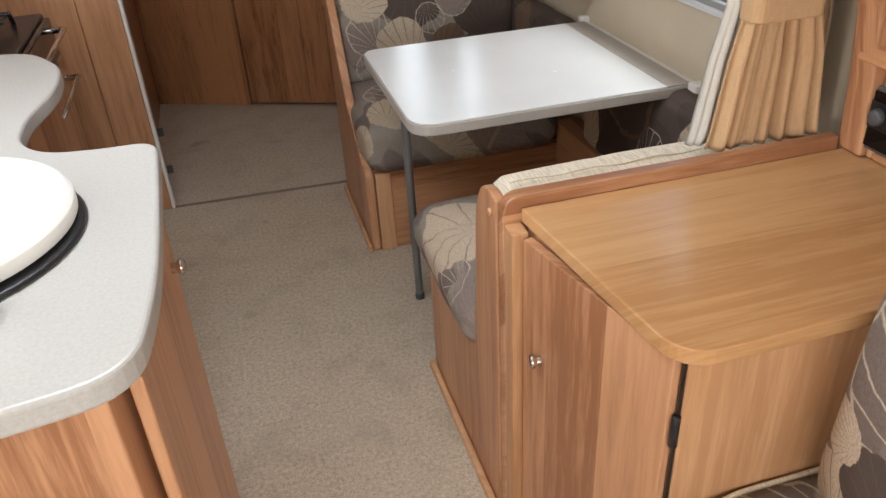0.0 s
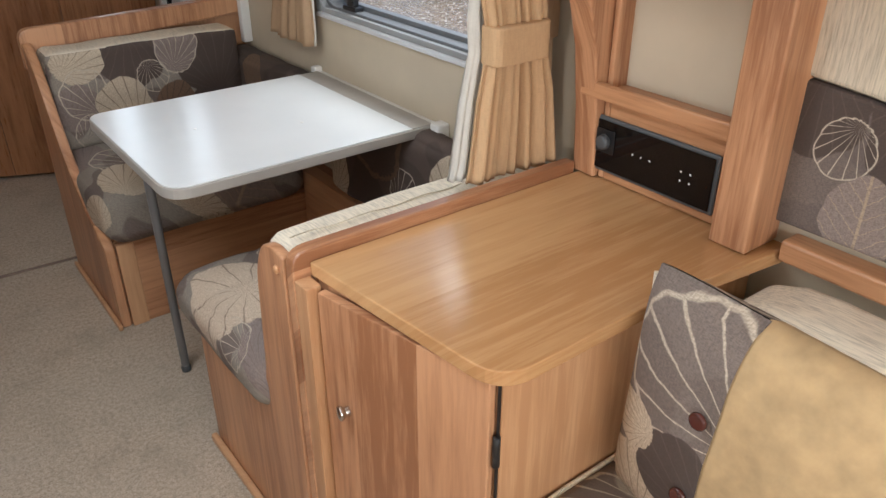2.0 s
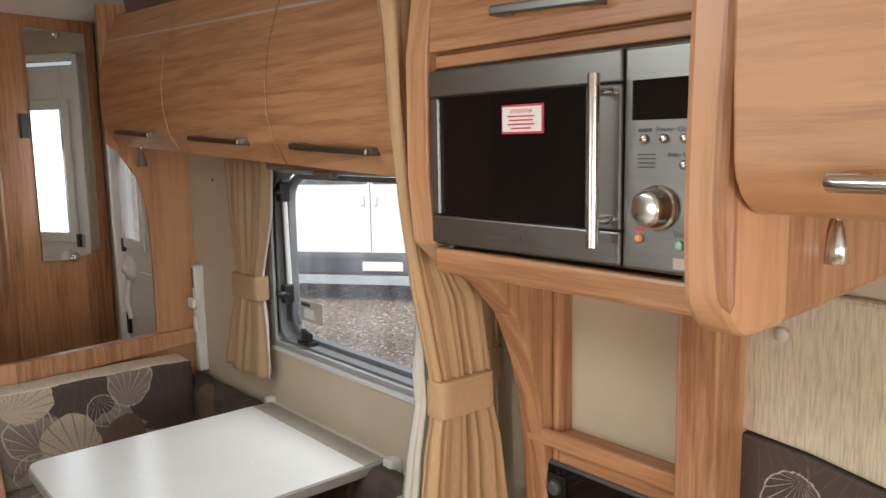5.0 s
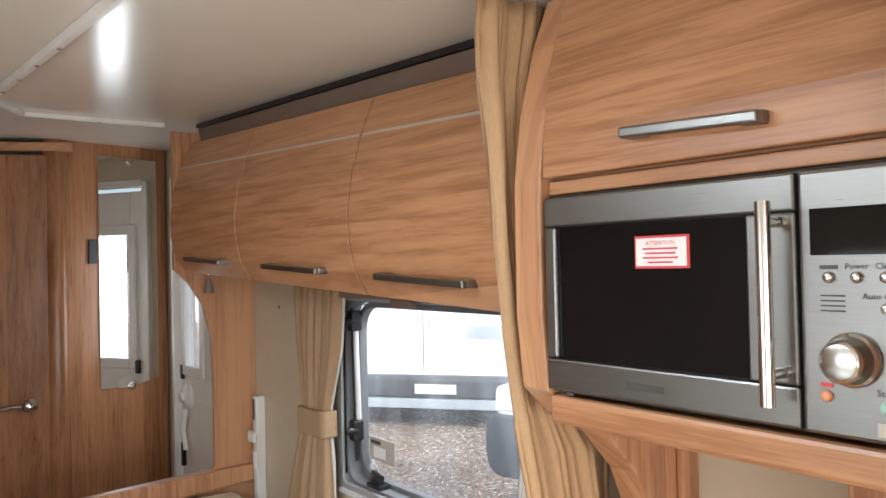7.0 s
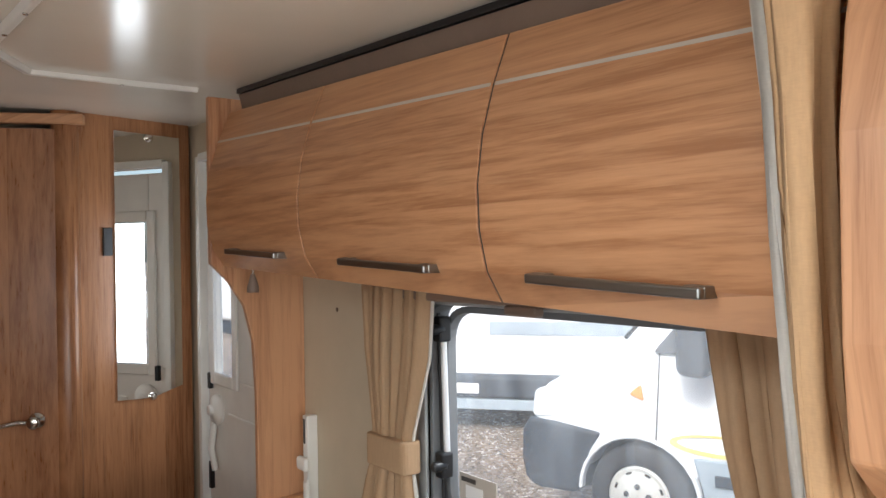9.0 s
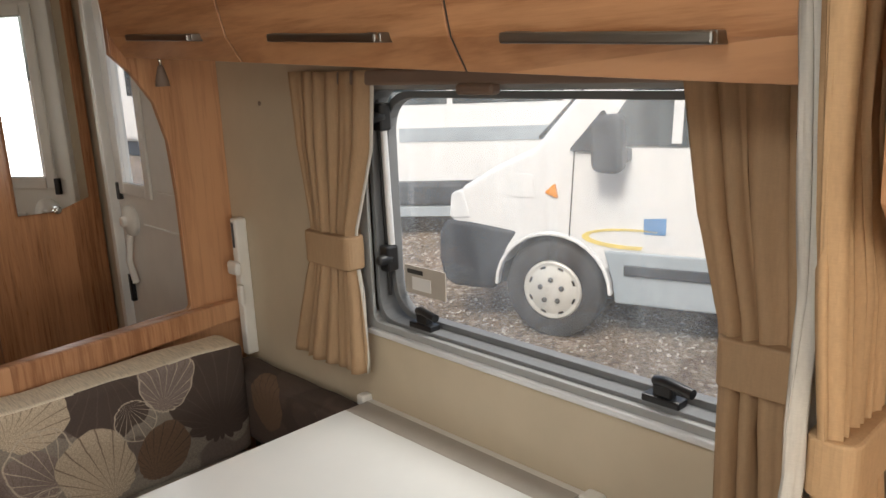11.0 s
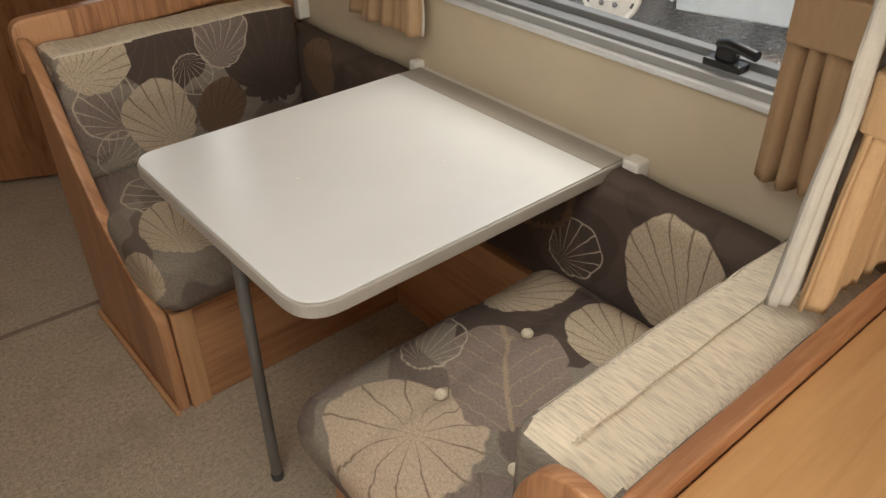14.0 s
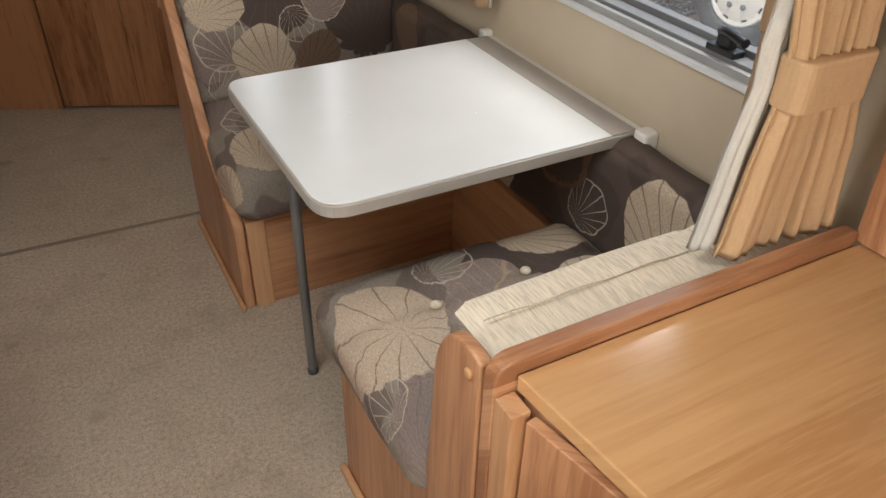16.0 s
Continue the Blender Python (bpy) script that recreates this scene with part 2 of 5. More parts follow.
def cloth(name, c, back=0.25):
    n = Nodes(name, 0.85)
    p = n.pos()
    q = n.vec("MULTIPLY", p, (1, 1, 0.15))
    f = n.noise(q, 260, 3)
    h = n.noise(n.vec("MULTIPLY", p, (0.2, 0.2, 1)), 600, 2)
    n.color(n.ramp(n.math("ADD", n.math("MULTIPLY", f, 0.6), n.math("MULTIPLY", h, 0.4)), [(0.3, tuple(x * 0.82 for x in c)), (0.7, c)]))
    n.bump(h, 0.25, 0.001)
    tr = n.t.nodes.new("ShaderNodeBsdfTranslucent")
    tr.inputs["Color"].default_value = (*c, 1)
    mx = n.t.nodes.new("ShaderNodeMixShader")
    mx.inputs[0].default_value = back
    n.t.links.new(n.b.outputs[0], mx.inputs[1])
    n.t.links.new(tr.outputs[0], mx.inputs[2])
    n.t.links.new(mx.outputs[0], n.t.nodes["Material Output"].inputs[0])
    return n.m


def pane_material(name, gloss, tint=(1, 1, 1)):
    n = Nodes(name, 0.03)
    t = n.t.nodes.new("ShaderNodeBsdfTransparent")
    t.inputs["Color"].default_value = (*tint, 1)
    g = n.t.nodes.new("ShaderNodeBsdfGlossy")
    g.inputs["Roughness"].default_value = 0.02
    mx = n.t.nodes.new("ShaderNodeMixShader")
    mx.inputs[0].default_value = gloss
    # Pale film paints the glare haze onto the pane; the specks are dust.
    dust_haze = n.t.nodes.new("ShaderNodeBsdfTranslucent")
    dust_haze.inputs["Color"].default_value = (0.85, 0.88, 0.9, 1)
    dm = n.t.nodes.new("ShaderNodeMixShader")
    film = n.noise(n.vec("MULTIPLY", n.pos(), (1, 1, 0.25)), 7, 4, 0.65)
    speck = n.smooth(n.noise(n.pos(), 240, 2), 0.68, 0.75, 0.0, 0.12)
    n.put(dm.inputs[0], n.math("ADD", n.smooth(film, 0.3, 0.75, 0.02, 0.11), speck))
    n.t.links.new(t.outputs[0], dm.inputs[1])
    n.t.links.new(dust_haze.outputs[0], dm.inputs[2])
    n.t.links.new(dm.outputs[0], mx.inputs[1])
    n.t.links.new(g.outputs[0], mx.inputs[2])
    n.t.links.new(mx.outputs[0], n.t.nodes["Material Output"].inputs[0])
    return n.m


def gravel_material():
    n = Nodes("gravel", 0.95)
    p = n.pos()
    vo = n.t.nodes.new("ShaderNodeTexVoronoi")
    vo.inputs["Scale"].default_value = 38
    n.put(vo.inputs["Vector"], p)
    f = n.split(vo.outputs["Color"])[0]
    c = n.ramp(f, [(0.0, (0.11, 0.075, 0.05)), (0.5, (0.25, 0.19, 0.14)), (0.88, (0.33, 0.27, 0.21)), (1.0, (0.62, 0.57, 0.5))])
    w = n.noise(p, 0.9, 4)
    n.color(n.mix(n.smooth(w, 0.45, 0.65, 0.0, 0.5), c, (0.10, 0.072, 0.05)))
    n.bump(vo.outputs["Distance"], 0.8, 0.02)
    return n.m


def brushed(name, axis, c=(0.27, 0.265, 0.25), rough=0.34):
    n = Nodes(name, rough, 1.0)
    s = [1.0, 1.0, 1.0]
    s["XYZ".index(axis)] = 0.02
    f = n.noise(n.vec("MULTIPLY", n.pos(), tuple(s)), 900, 2)
    n.color(n.ramp(f, [(0.3, tuple(x * 0.9 for x in c)), (0.7, c)]))
    n.put(n.b.inputs["Roughness"], n.smooth(f, 0.2, 0.8, rough * 0.8, rough * 1.25))
    return n.m


LIGHT, DARK = (0.57, 0.305, 0.16), (0.31, 0.135, 0.062)
WOOD_Z = wood("wood_upright_grain", "Z", LIGHT, DARK)
WOOD_Y = wood("wood_lengthwise_grain", "Y", (0.55, 0.29, 0.145), (0.33, 0.148, 0.066))
WOOD_X = wood("wood_crosswise_grain", "X", LIGHT, DARK)
WOOD_DEEP = wood("wood_darker_upright", "Z", (0.45, 0.215, 0.10), (0.23, 0.095, 0.04), 0.3)
WOOD_TOP = wood("worktop_wood", "X", (0.57, 0.335, 0.155), (0.45, 0.235, 0.098), 0.2, 0.4)
EDGING = wood("wood_edging", "Z", (0.62, 0.365, 0.195), (0.47, 0.245, 0.115), 0.4, 0.5)
CREAM = plain("cream_wall_board", (0.53, 0.445, 0.325), 0.45, 0, 0.04)
CEILING = plain("ceiling_board", (0.84, 0.80, 0.71), 0.18, 0, 0.03, 3)
WHITE = plain("white_plastic", (0.78, 0.76, 0.71), 0.35, 0, 0.04)
TABLE = Nodes("grey_white_laminate", 0.24)
TABLE = TABLE.color(TABLE.ramp(TABLE.noise(TABLE.pos(), 5, 4), [(0.3, (0.72, 0.735, 0.725)), (0.7, (0.76, 0.775, 0.765))])).m
TABLE_EDGE = plain("grey_laminate_edge", (0.40, 0.37, 0.33), 0.45)
COUNTER = plain("speckled_counter", (0.44, 0.43, 0.405), 0.35, 0, 0.08, 220)
CARPET = carpet_material()
LEAF_SEAT = leaf_fabric("leaf_fabric_seat", (1, 0, 1), (0, 1, 0.5), 0.35)
GROUND_GREY, GROUND_TAUPE, GROUND_SHADED_BROWN = (0.30, 0.262, 0.215), (0.19, 0.148, 0.125), (0.10, 0.07, 0.056)
LEAF_BACK = leaf_print("leaf_fabric_back", (1, 0.3, 0), (0, 0.3, 1), [
    (2.095, 1.65, 180, 0.125, "dark"), (1.93, 1.645, 60, 0.085, "cream"), (1.90, 1.50, 20, 0.08, "taupe"), (1.935, 1.535, -25, 0.09, "line"),
    (2.37, 1.58, 0, 0.15, "dark"), (2.05, 1.475, -20, 0.105, "cream"), (2.24, 1.645, 15, 0.085, "taupe"), (2.24, 1.64, 15, 0.085, "line"), (2.15, 1.56, 160, 0.06, "line"),
    (2.21, 1.46, 30, 0.08, "tan"), (1.93, 1.42, 40, 0.06, "line")], GROUND_GREY, GROUND_TAUPE)
LEAF_NEAR = leaf_print("leaf_fabric_near_seat", (1, 0, 0.7), (0, 1, -0.7), [
    (1.32, 1.34, 60, 0.12, "taupe"), (1.335, 1.565, -60, 0.15, "spoke"), (1.70, 1.62, 150, 0.15, "dark"), (1.565, 1.55, 40, 0.13, "feather"),
    (1.52, 1.70, 60, 0.075, "line"), (1.77, 1.72, 100, 0.11, "cream"), (1.78, 1.50, 30, 0.10, "cream"), (1.50, 1.34, 30, 0.09, "taupe"),
    (1.70, 1.33, 30, 0.12, "taupe"), (1.25, 1.44, 0, 0.06, "line"), (1.33, 1.76, 0, 0.06, "taupe")], GROUND_GREY, GROUND_TAUPE)
LEAF_FAR = leaf_print("leaf_fabric_far_seat", (1, 0, 0.7), (0, 1, 0.7), [
    (1.27, 3.28, 0, 0.11, "taupe"), (1.38, 3.18, -30, 0.11, "line"), (1.36, 3.03, 30, 0.12, "cream"), (1.47, 2.90, 40, 0.10, "cream"),
    (1.62, 3.08, 0, 0.14, "dark"), (1.17, 2.95, 0, 0.08, "cream"), (1.60, 2.86, 60, 0.10, "feather")], GROUND_GREY, GROUND_TAUPE)
# Browner cloth, its ground also darkened for the shadow low along the wall.
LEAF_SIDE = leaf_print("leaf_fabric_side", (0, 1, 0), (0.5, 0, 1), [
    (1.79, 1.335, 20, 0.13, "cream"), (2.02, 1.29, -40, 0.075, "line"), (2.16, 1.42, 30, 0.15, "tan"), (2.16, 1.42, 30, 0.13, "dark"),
    (2.40, 1.24, 10, 0.10, "cream"), (2.93, 1.40, 10, 0.085, "tan"), (2.62, 1.33, 40, 0.14, "dark")], GROUND_SHADED_BROWN, (0.075, 0.052, 0.042))
LEAF_PAD = leaf_print("leaf_fabric_pad", (0, 1, 0), (0, 0, 1), [
    (1.0, 1.02, 180, 0.09, "dark"), (0.84, 1.0, 180, 0.10, "dark"), (0.66, 0.98, 180, 0.09, "dark"), (0.95, 0.955, 160, 0.055, "line"),
    (0.90, 0.855, 0, 0.075, "feather"), (0.72, 0.86, 20, 0.10, "taupe")], GROUND_TAUPE, (0.16, 0.125, 0.107))
RIB_X = ribbed("cream_slub_fabric", (0.80, 0.71, 0.56), "Y")
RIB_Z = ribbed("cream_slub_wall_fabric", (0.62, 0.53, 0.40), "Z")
SUEDE = plain("mustard_suede", (0.46, 0.32, 0.165), 0.95, 0, 0.16, 25)
CURTAIN = cloth("tan_curtain", (0.50, 0.33, 0.19), 0.22)
CURTAIN_GOLD = cloth("warm_tan_curtain", (0.62, 0.40, 0.215), 0.12)
LINING = cloth("white_lining", (0.70, 0.66, 0.59), 0.2)
STEEL = brushed("brushed_steel", "Y")
CHROME = plain("satin_chrome", (0.62, 0.60, 0.57), 0.2, 1.0, 0.03)
LEGMETAL = plain("grey_painted_metal", (0.20, 0.20, 0.20), 0.4, 0.4)
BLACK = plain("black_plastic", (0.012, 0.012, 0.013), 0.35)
GLOSSBLACK = plain("black_glass", (0.006, 0.005, 0.005), 0.06)
GLOSSBLACK.node_tree.nodes["Principled BSDF"].inputs["Specular IOR Level"].default_value = 0.28
GREY = plain("dark_grey_rubber", (0.075, 0.078, 0.08), 0.5)
ALU = plain("aluminium", (0.72, 0.73, 0.74), 0.35, 0.3, 0.04)
FRAME = plain("grey_window_surround", (0.30, 0.305, 0.30), 0.45)
SASH = plain("mid_grey_sash", (0.15, 0.155, 0.16), 0.55)
GREYSTRIP = plain("grey_strip", (0.50, 0.45, 0.39), 0.4)
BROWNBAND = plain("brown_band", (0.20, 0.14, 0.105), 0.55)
MIRROR = Nodes("mirror_glass", 0.015, 1.0).color((0.88, 0.88, 0.86)).m
PANE = pane_material("window_pane", 0.05, (0.97, 0.98, 0.98))
GRAVEL = gravel_material()
VANWHITE = plain("white_vehicle_paint", (0.72, 0.73, 0.74), 0.25, 0, 0.02)
VANSILVER = plain("silver_vehicle_paint", (0.55, 0.58, 0.61), 0.25, 0.2, 0.03)
VANGREY = plain("grey_blue_skirt", (0.33, 0.38, 0.42), 0.35)
BUMPER = plain("dark_bumper", (0.022, 0.028, 0.038), 0.6)
TYRE = plain("tyre_rubber", (0.03, 0.03, 0.032), 0.8)
HUBCAP = plain("silver_hubcap", (0.62, 0.61, 0.57), 0.35, 0.2)
DARKGLASS = plain("dark_vehicle_glass", (0.03, 0.04, 0.045), 0.05)
AMBER = plain("amber_lens", (0.75, 0.28, 0.03), 0.2)
LAMPGLASS = plain("clear_lens", (0.7, 0.72, 0.74), 0.1)
YELLOW = plain("yellow_decal", (0.75, 0.6, 0.18), 0.4)
BLUE = plain("blue_decal", (0.10, 0.25, 0.5), 0.4)
PAPER = plain("white_label", (0.78, 0.76, 0.74), 0.5, 0, 0.02)
RED = plain("red_print", (0.60, 0.05, 0.06), 0.5)
BUTTON = plain("brown_button", (0.07, 0.02, 0.015), 0.2)
INK = plain("dark_print", (0.06, 0.055, 0.05), 0.5)
GREEN = plain("pale_green_button", (0.35, 0.62, 0.5), 0.3)
ORANGE = plain("orange_button", (0.75, 0.3, 0.14), 0.3)


# ---- shape helpers ----
def finish(name, bm, mats, parent=None, bevel=0.0, smooth=False, seg=2):
    bmesh.ops.recalc_face_normals(bm, faces=bm.faces)
    me = bpy.data.meshes.new(name)
    bm.to_mesh(me)
    bm.free()
    for m in mats if isinstance(mats, (list, tuple)) else [mats]:
        me.materials.append(m)
    if smooth:
        me.polygons.foreach_set("use_smooth", [True] * len(me.polygons))
    ob = new(name, me)
    ob.parent = parent
    if bevel:
        b = ob.modifiers.new("bevel", "BEVEL")
        b.width, b.segments, b.limit_method, b.angle_limit = bevel, seg, "ANGLE", radians(35)
        b.harden_normals = False
    return ob


def base(name, label, category, kind="", group=""):
    return tagged(new(name), label, category, group, kind)


def box(name, x, y, z, mat, parent=None, bevel=0.002, seg=2):
    bm = bmesh.new()
    bmesh.ops.create_cube(bm, size=1)
    for v in bm.verts:
        v.co = ((x[0] + x[1]) / 2 + v.co.x * (x[1] - x[0]), (y[0] + y[1]) / 2 + v.co.y * (y[1] - y[0]), (z[0] + z[1]) / 2 + v.co.z * (z[1] - z[0]))
    return finish(name, bm, mat, parent, bevel, False, seg)


def prism(name, pts, axis, lo, hi, mat, parent=None, bevel=0.002, shear=0.0, seg=2):
    """A flat outline pushed along an axis. Outline in (x, y) for Z, (y, z) for X, (x, z) for Y. shear: rise in z per metre of y."""
    def at(p, d):
        q = {"Z": (p[0], p[1], d), "X": (d, p[0], p[1]), "Y": (p[0], d, p[1])}[axis]
        return (q[0], q[1], q[2] + shear * (q[1] - 2.0))
    bm = bmesh.new()
    a = [bm.verts.new(at(p, lo)) for p in pts]
    b = [bm.verts.new(at(p, hi)) for p in pts]
    bm.faces.new(a)
    bm.faces.new(b[::-1])
    for i in range(len(pts)):
        j = (i + 1) % len(pts)
        bm.faces.new((a[i], b[i], b[j], a[j]))
    return finish(name, bm, mat, parent, bevel, False, seg)


def rounded(pts, radii, n=6):
    """An outline with its corners rounded, each by its own radius."""
    out = []
    for i, p in enumerate(pts):
        r = radii[i] if isinstance(radii, (list, tuple)) else radii
        if r <= 0:
            out.append(p)
            continue
        p0, p1, p2 = Vector(pts[i - 1]), Vector(p), Vector(pts[(i + 1) % len(pts)])
        u, w = (p0 - p1), (p2 - p1)
        r2 = min(r, u.length * 0.49, w.length * 0.49)
        s, e = p1 + u.normalized() * r2, p1 + w.normalized() * r2
        for k in range(n + 1):
            t = k / n
            out.append(tuple((1 - t) ** 2 * s + 2 * t * (1 - t) * p1 + t * t * e))
    return out


def tube(name, pts, r, mat, parent=None, n=12):
    cu = bpy.data.curves.new(name, "CURVE")
    cu.dimensions, cu.bevel_depth, cu.bevel_resolution, cu.use_fill_caps = "3D", r, 3, True
    s = cu.splines.new("POLY")
    s.points.add(len(pts) - 1)
    for q, p in zip(s.points, pts):
        q.co = (*p, 1)
    tmp = bpy.data.objects.new(name, cu)
    me = bpy.data.meshes.new_from_object(tmp)
    bpy.data.objects.remove(tmp)
    me.materials.clear()
    me.materials.append(mat)
    me.polygons.foreach_set("use_smooth", [True] * len(me.polygons))
    ob = new(name, me)
    ob.parent = parent
    return ob


def lathe(name, prof, place, turn, mat, parent=None, n=28):
    """A turned shape: prof is (radius, height) along the local z, then set at place by the Euler turn in degrees."""
    m = pose(*place, *turn)
    bm = bmesh.new()
    rings = []
    for r, h in prof:
        rings.append([bm.verts.new(m @ Vector((r * math.cos(2 * math.pi * k / n), r * math.sin(2 * math.pi * k / n), h))) for k in range(n)])
    for a, b in zip(rings, rings[1:]):
        for k in range(n):
            bm.faces.new((a[k], a[(k + 1) % n], b[(k + 1) % n], b[k]))
    bm.faces.new(rings[0])
    bm.faces.new(rings[-1][::-1])
    return finish(name, bm, mat, parent, 0.0008, True, 1)


def cushion(name, x, y, z, mat, parent=None, r=0.035, puff=0.012, tufts=(), top_mat=None, seams=(), seed=1):
    """A soft block: rounded box with a puffed, slightly lumpy skin and dimples at the tufts (x, y)."""
    bm = bmesh.new()
    bmesh.ops.create_cube(bm, size=2)
    bmesh.ops.subdivide_edges(bm, edges=bm.edges, cuts=29, use_grid_fill=True)
    c = Vector(((x[0] + x[1]) / 2, (y[0] + y[1]) / 2, (z[0] + z[1]) / 2))
    h = Vector(((x[1] - x[0]) / 2, (y[1] - y[0]) / 2, (z[1] - z[0]) / 2))
    for v in bm.verts:
        p = Vector((v.co.x * h.x, v.co.y * h.y, v.co.z * h.z))
        inner = Vector([max(-(h[i] - r), min(h[i] - r, p[i])) for i in range(3)])
        d = p - inner
        q = inner + (d.normalized() * r if d.length > 1e-6 else d)
        fx, fy, fz = (1 - v.co.x ** 2), (1 - v.co.y ** 2), (1 - v.co.z ** 2)
        q.z += puff * math.copysign(1, v.co.z) * (fx * fy) ** 0.5 * (abs(v.co.z) > 0.9)
        q.x += puff * 0.6 * math.copysign(1, v.co.x) * (fz * fy) ** 0.5 * (abs(v.co.x) > 0.9)
        q.y += puff * 0.6 * math.copysign(1, v.co.y) * (fx * fz) ** 0.5 * (abs(v.co.y) > 0.9)
        w = c + q
        w += Vector((1, 1, 1)) * 0.004 * noise.noise(w * 9 + Vector((seed, 0, 0)))
        for tx, ty in tufts:
            if q.z > 0:
                dd = math.hypot(w.x - tx, w.y - ty)
                w.z -= 0.016 * math.exp(-(dd / 0.03) ** 2)
                w.z -= 0.007 * math.exp(-((w.x - tx) / 0.012) ** 2) * (abs(w.y - ty) < 0.15) + 0.007 * math.exp(-((w.y - ty) / 0.012) ** 2) * (abs(w.x - tx) < 0.2)
        for sx in seams:
            w.z -= 0.006 * math.exp(-((w.x - sx) / 0.008) ** 2) * (q.z > 0)
        v.co = w
    if top_mat:
        bm.normal_update()
        for f in bm.faces:
            f.material_index = 1 if abs(f.normal.z) > 0.75 and f.calc_center_median().z > c.z else 0
    return finish(name, bm, [mat] + ([top_mat] if top_mat else []), parent, 0, True)


def curtain(name, rows, along, depth, pleats, mat, parent=None, lining=None, seed=1, thick=0.003):
    """A pleated cloth. rows: (z, from, to, fold depth) top down; along: 'x' or 'y'."""
    bm = bmesh.new()
    nu, grid = pleats * 10, []
    zs = []
    for (a, b) in zip(rows, rows[1:]):
        k = max(2, int((a[0] - b[0]) / 0.02))
        zs += [tuple(p + (q - p) * (i / k) for p, q in zip(a, b)) for i in range(k)]
    zs.append(rows[-1])
    for z, lo, hi, amp in zs:
        line = []
        for i in range(nu + 1):
            s = i / nu
            ph = 2 * math.pi * pleats * s + 0.8 * noise.noise(Vector((s * 5, z * 1.2, seed))) * 3
            d = amp * math.sin(ph) * (0.75 + 0.6 * noise.noise(Vector((s * 4, z * 0.7, seed + 20)))) + amp * 0.35 * math.sin(ph * 2.3 + 1) + amp * 0.5 * noise.noise(Vector((s * 7, z * 2, seed + 9)))
            u = lo + (hi - lo) * s + amp * 0.35 * math.cos(ph * 1.0)
            zz = z + 0.004 * noise.noise(Vector((s * 6, z, seed + 3)))
            line.append(bm.verts.new((u, depth + d, zz) if along == "x" else (depth + d, u, zz)))
        grid.append(line)
    for a, b in zip(grid, grid[1:]):
        for i in range(nu):
            f = bm.faces.new((a[i], a[i + 1], b[i + 1], b[i]))
            if lining and i < nu * lining[1]:
                f.material_index = 1
    ob = finish(name, bm, [mat] + ([lining[0]] if lining else []), parent, 0, True)
    s = ob.modifiers.new("cloth", "SOLIDIFY")
    s.thickness = thick
    return ob


def lettering(words, y, z, x, size, mat, parent):
    """Small printed words on a face that looks to -x, centred at (y, z)."""
    cu = bpy.data.curves.new("print", "FONT")
    cu.body, cu.size, cu.align_x, cu.align_y, cu.resolution_u = words, size, "CENTER", "CENTER", 2
    tmp = bpy.data.objects.new("print", cu)
    me = bpy.data.meshes.new_from_object(tmp)
    bpy.data.objects.remove(tmp)
    me.transform(Matrix(((0, 0, -1, x), (-1, 0, 0, y), (0, 1, 0, z), (0, 0, 0, 1))))
    me.materials.clear()
    me.materials.append(mat)
    ob = new("print", me)
    ob.parent = parent
    return ob


def bar_handle(parent, x, y0, y1, z, out=0.028):
    """A square steel bar on two feet, along y."""
    h = prism("handle", [(x - out, z - 0.006), (x - out, z + 0.008), (x - out + 0.012, z + 0.008), (x - out + 0.012, z - 0.006)], "Y", y0, y1, STEEL, parent, 0.003, UP)
    for a in (y0, y1 - 0.03):
        prism("handle_foot", [(x - out + 0.011, z - 0.006), (x - out + 0.011, z + 0.009), (x + 0.012, z + 0.009), (x + 0.012, z - 0.006)], "Y", a, a + 0.03, STEEL, parent, 0.002, UP)
    return h


UP = 0.047  # the roof line climbs gently towards the washroom


def roof(y):
    return UP * (y - 2.0)


# ---- structure ----
WALL = 1.65
tagged(box("floor", (-0.6, 1.69), (-1.2, 4.6), (-0.04, 0.0), CARPET, None, 0), "beige short-pile carpet with faint stains", "floor", "", "structure")
tagged(tube("trim", [(0.2, 3.235, 0.001), (0.55, 3.218, 0.002), (0.93, 3.2, 0.001)], 0.006, BROWNBAND), "brown carpet joining strip on the floor", "trim", "", "structure")


def right_wall():
    """The long wall with the dinette window, the lounge window and the entrance door cut through it."""
    w = base("wall_east", "cream caravan side wall with a dinette window", "wall", "structure")
    cuts = [(-0.9, 0.0, 0.88, 1.4), (1.62, 2.57, 0.885, 1.44), (3.34, 4.0, 0.02, 1.9)]
    y = -1.2
    for a, b, lo, hi in cuts:
        box("panel", (WALL, WALL + 0.035), (y, a), (-0.04, 2.2), CREAM, w, 0)
        if lo > 0.1:
            box("panel", (WALL, WALL + 0.035), (a, b), (-0.04, lo), CREAM, w, 0)
        box("panel", (WALL, WALL + 0.035), (a, b), (hi, 2.2), CREAM, w, 0)
        y = b
    box("panel", (WALL, WALL + 0.035), (y, 4.6), (-0.04, 2.2), CREAM, w, 0)


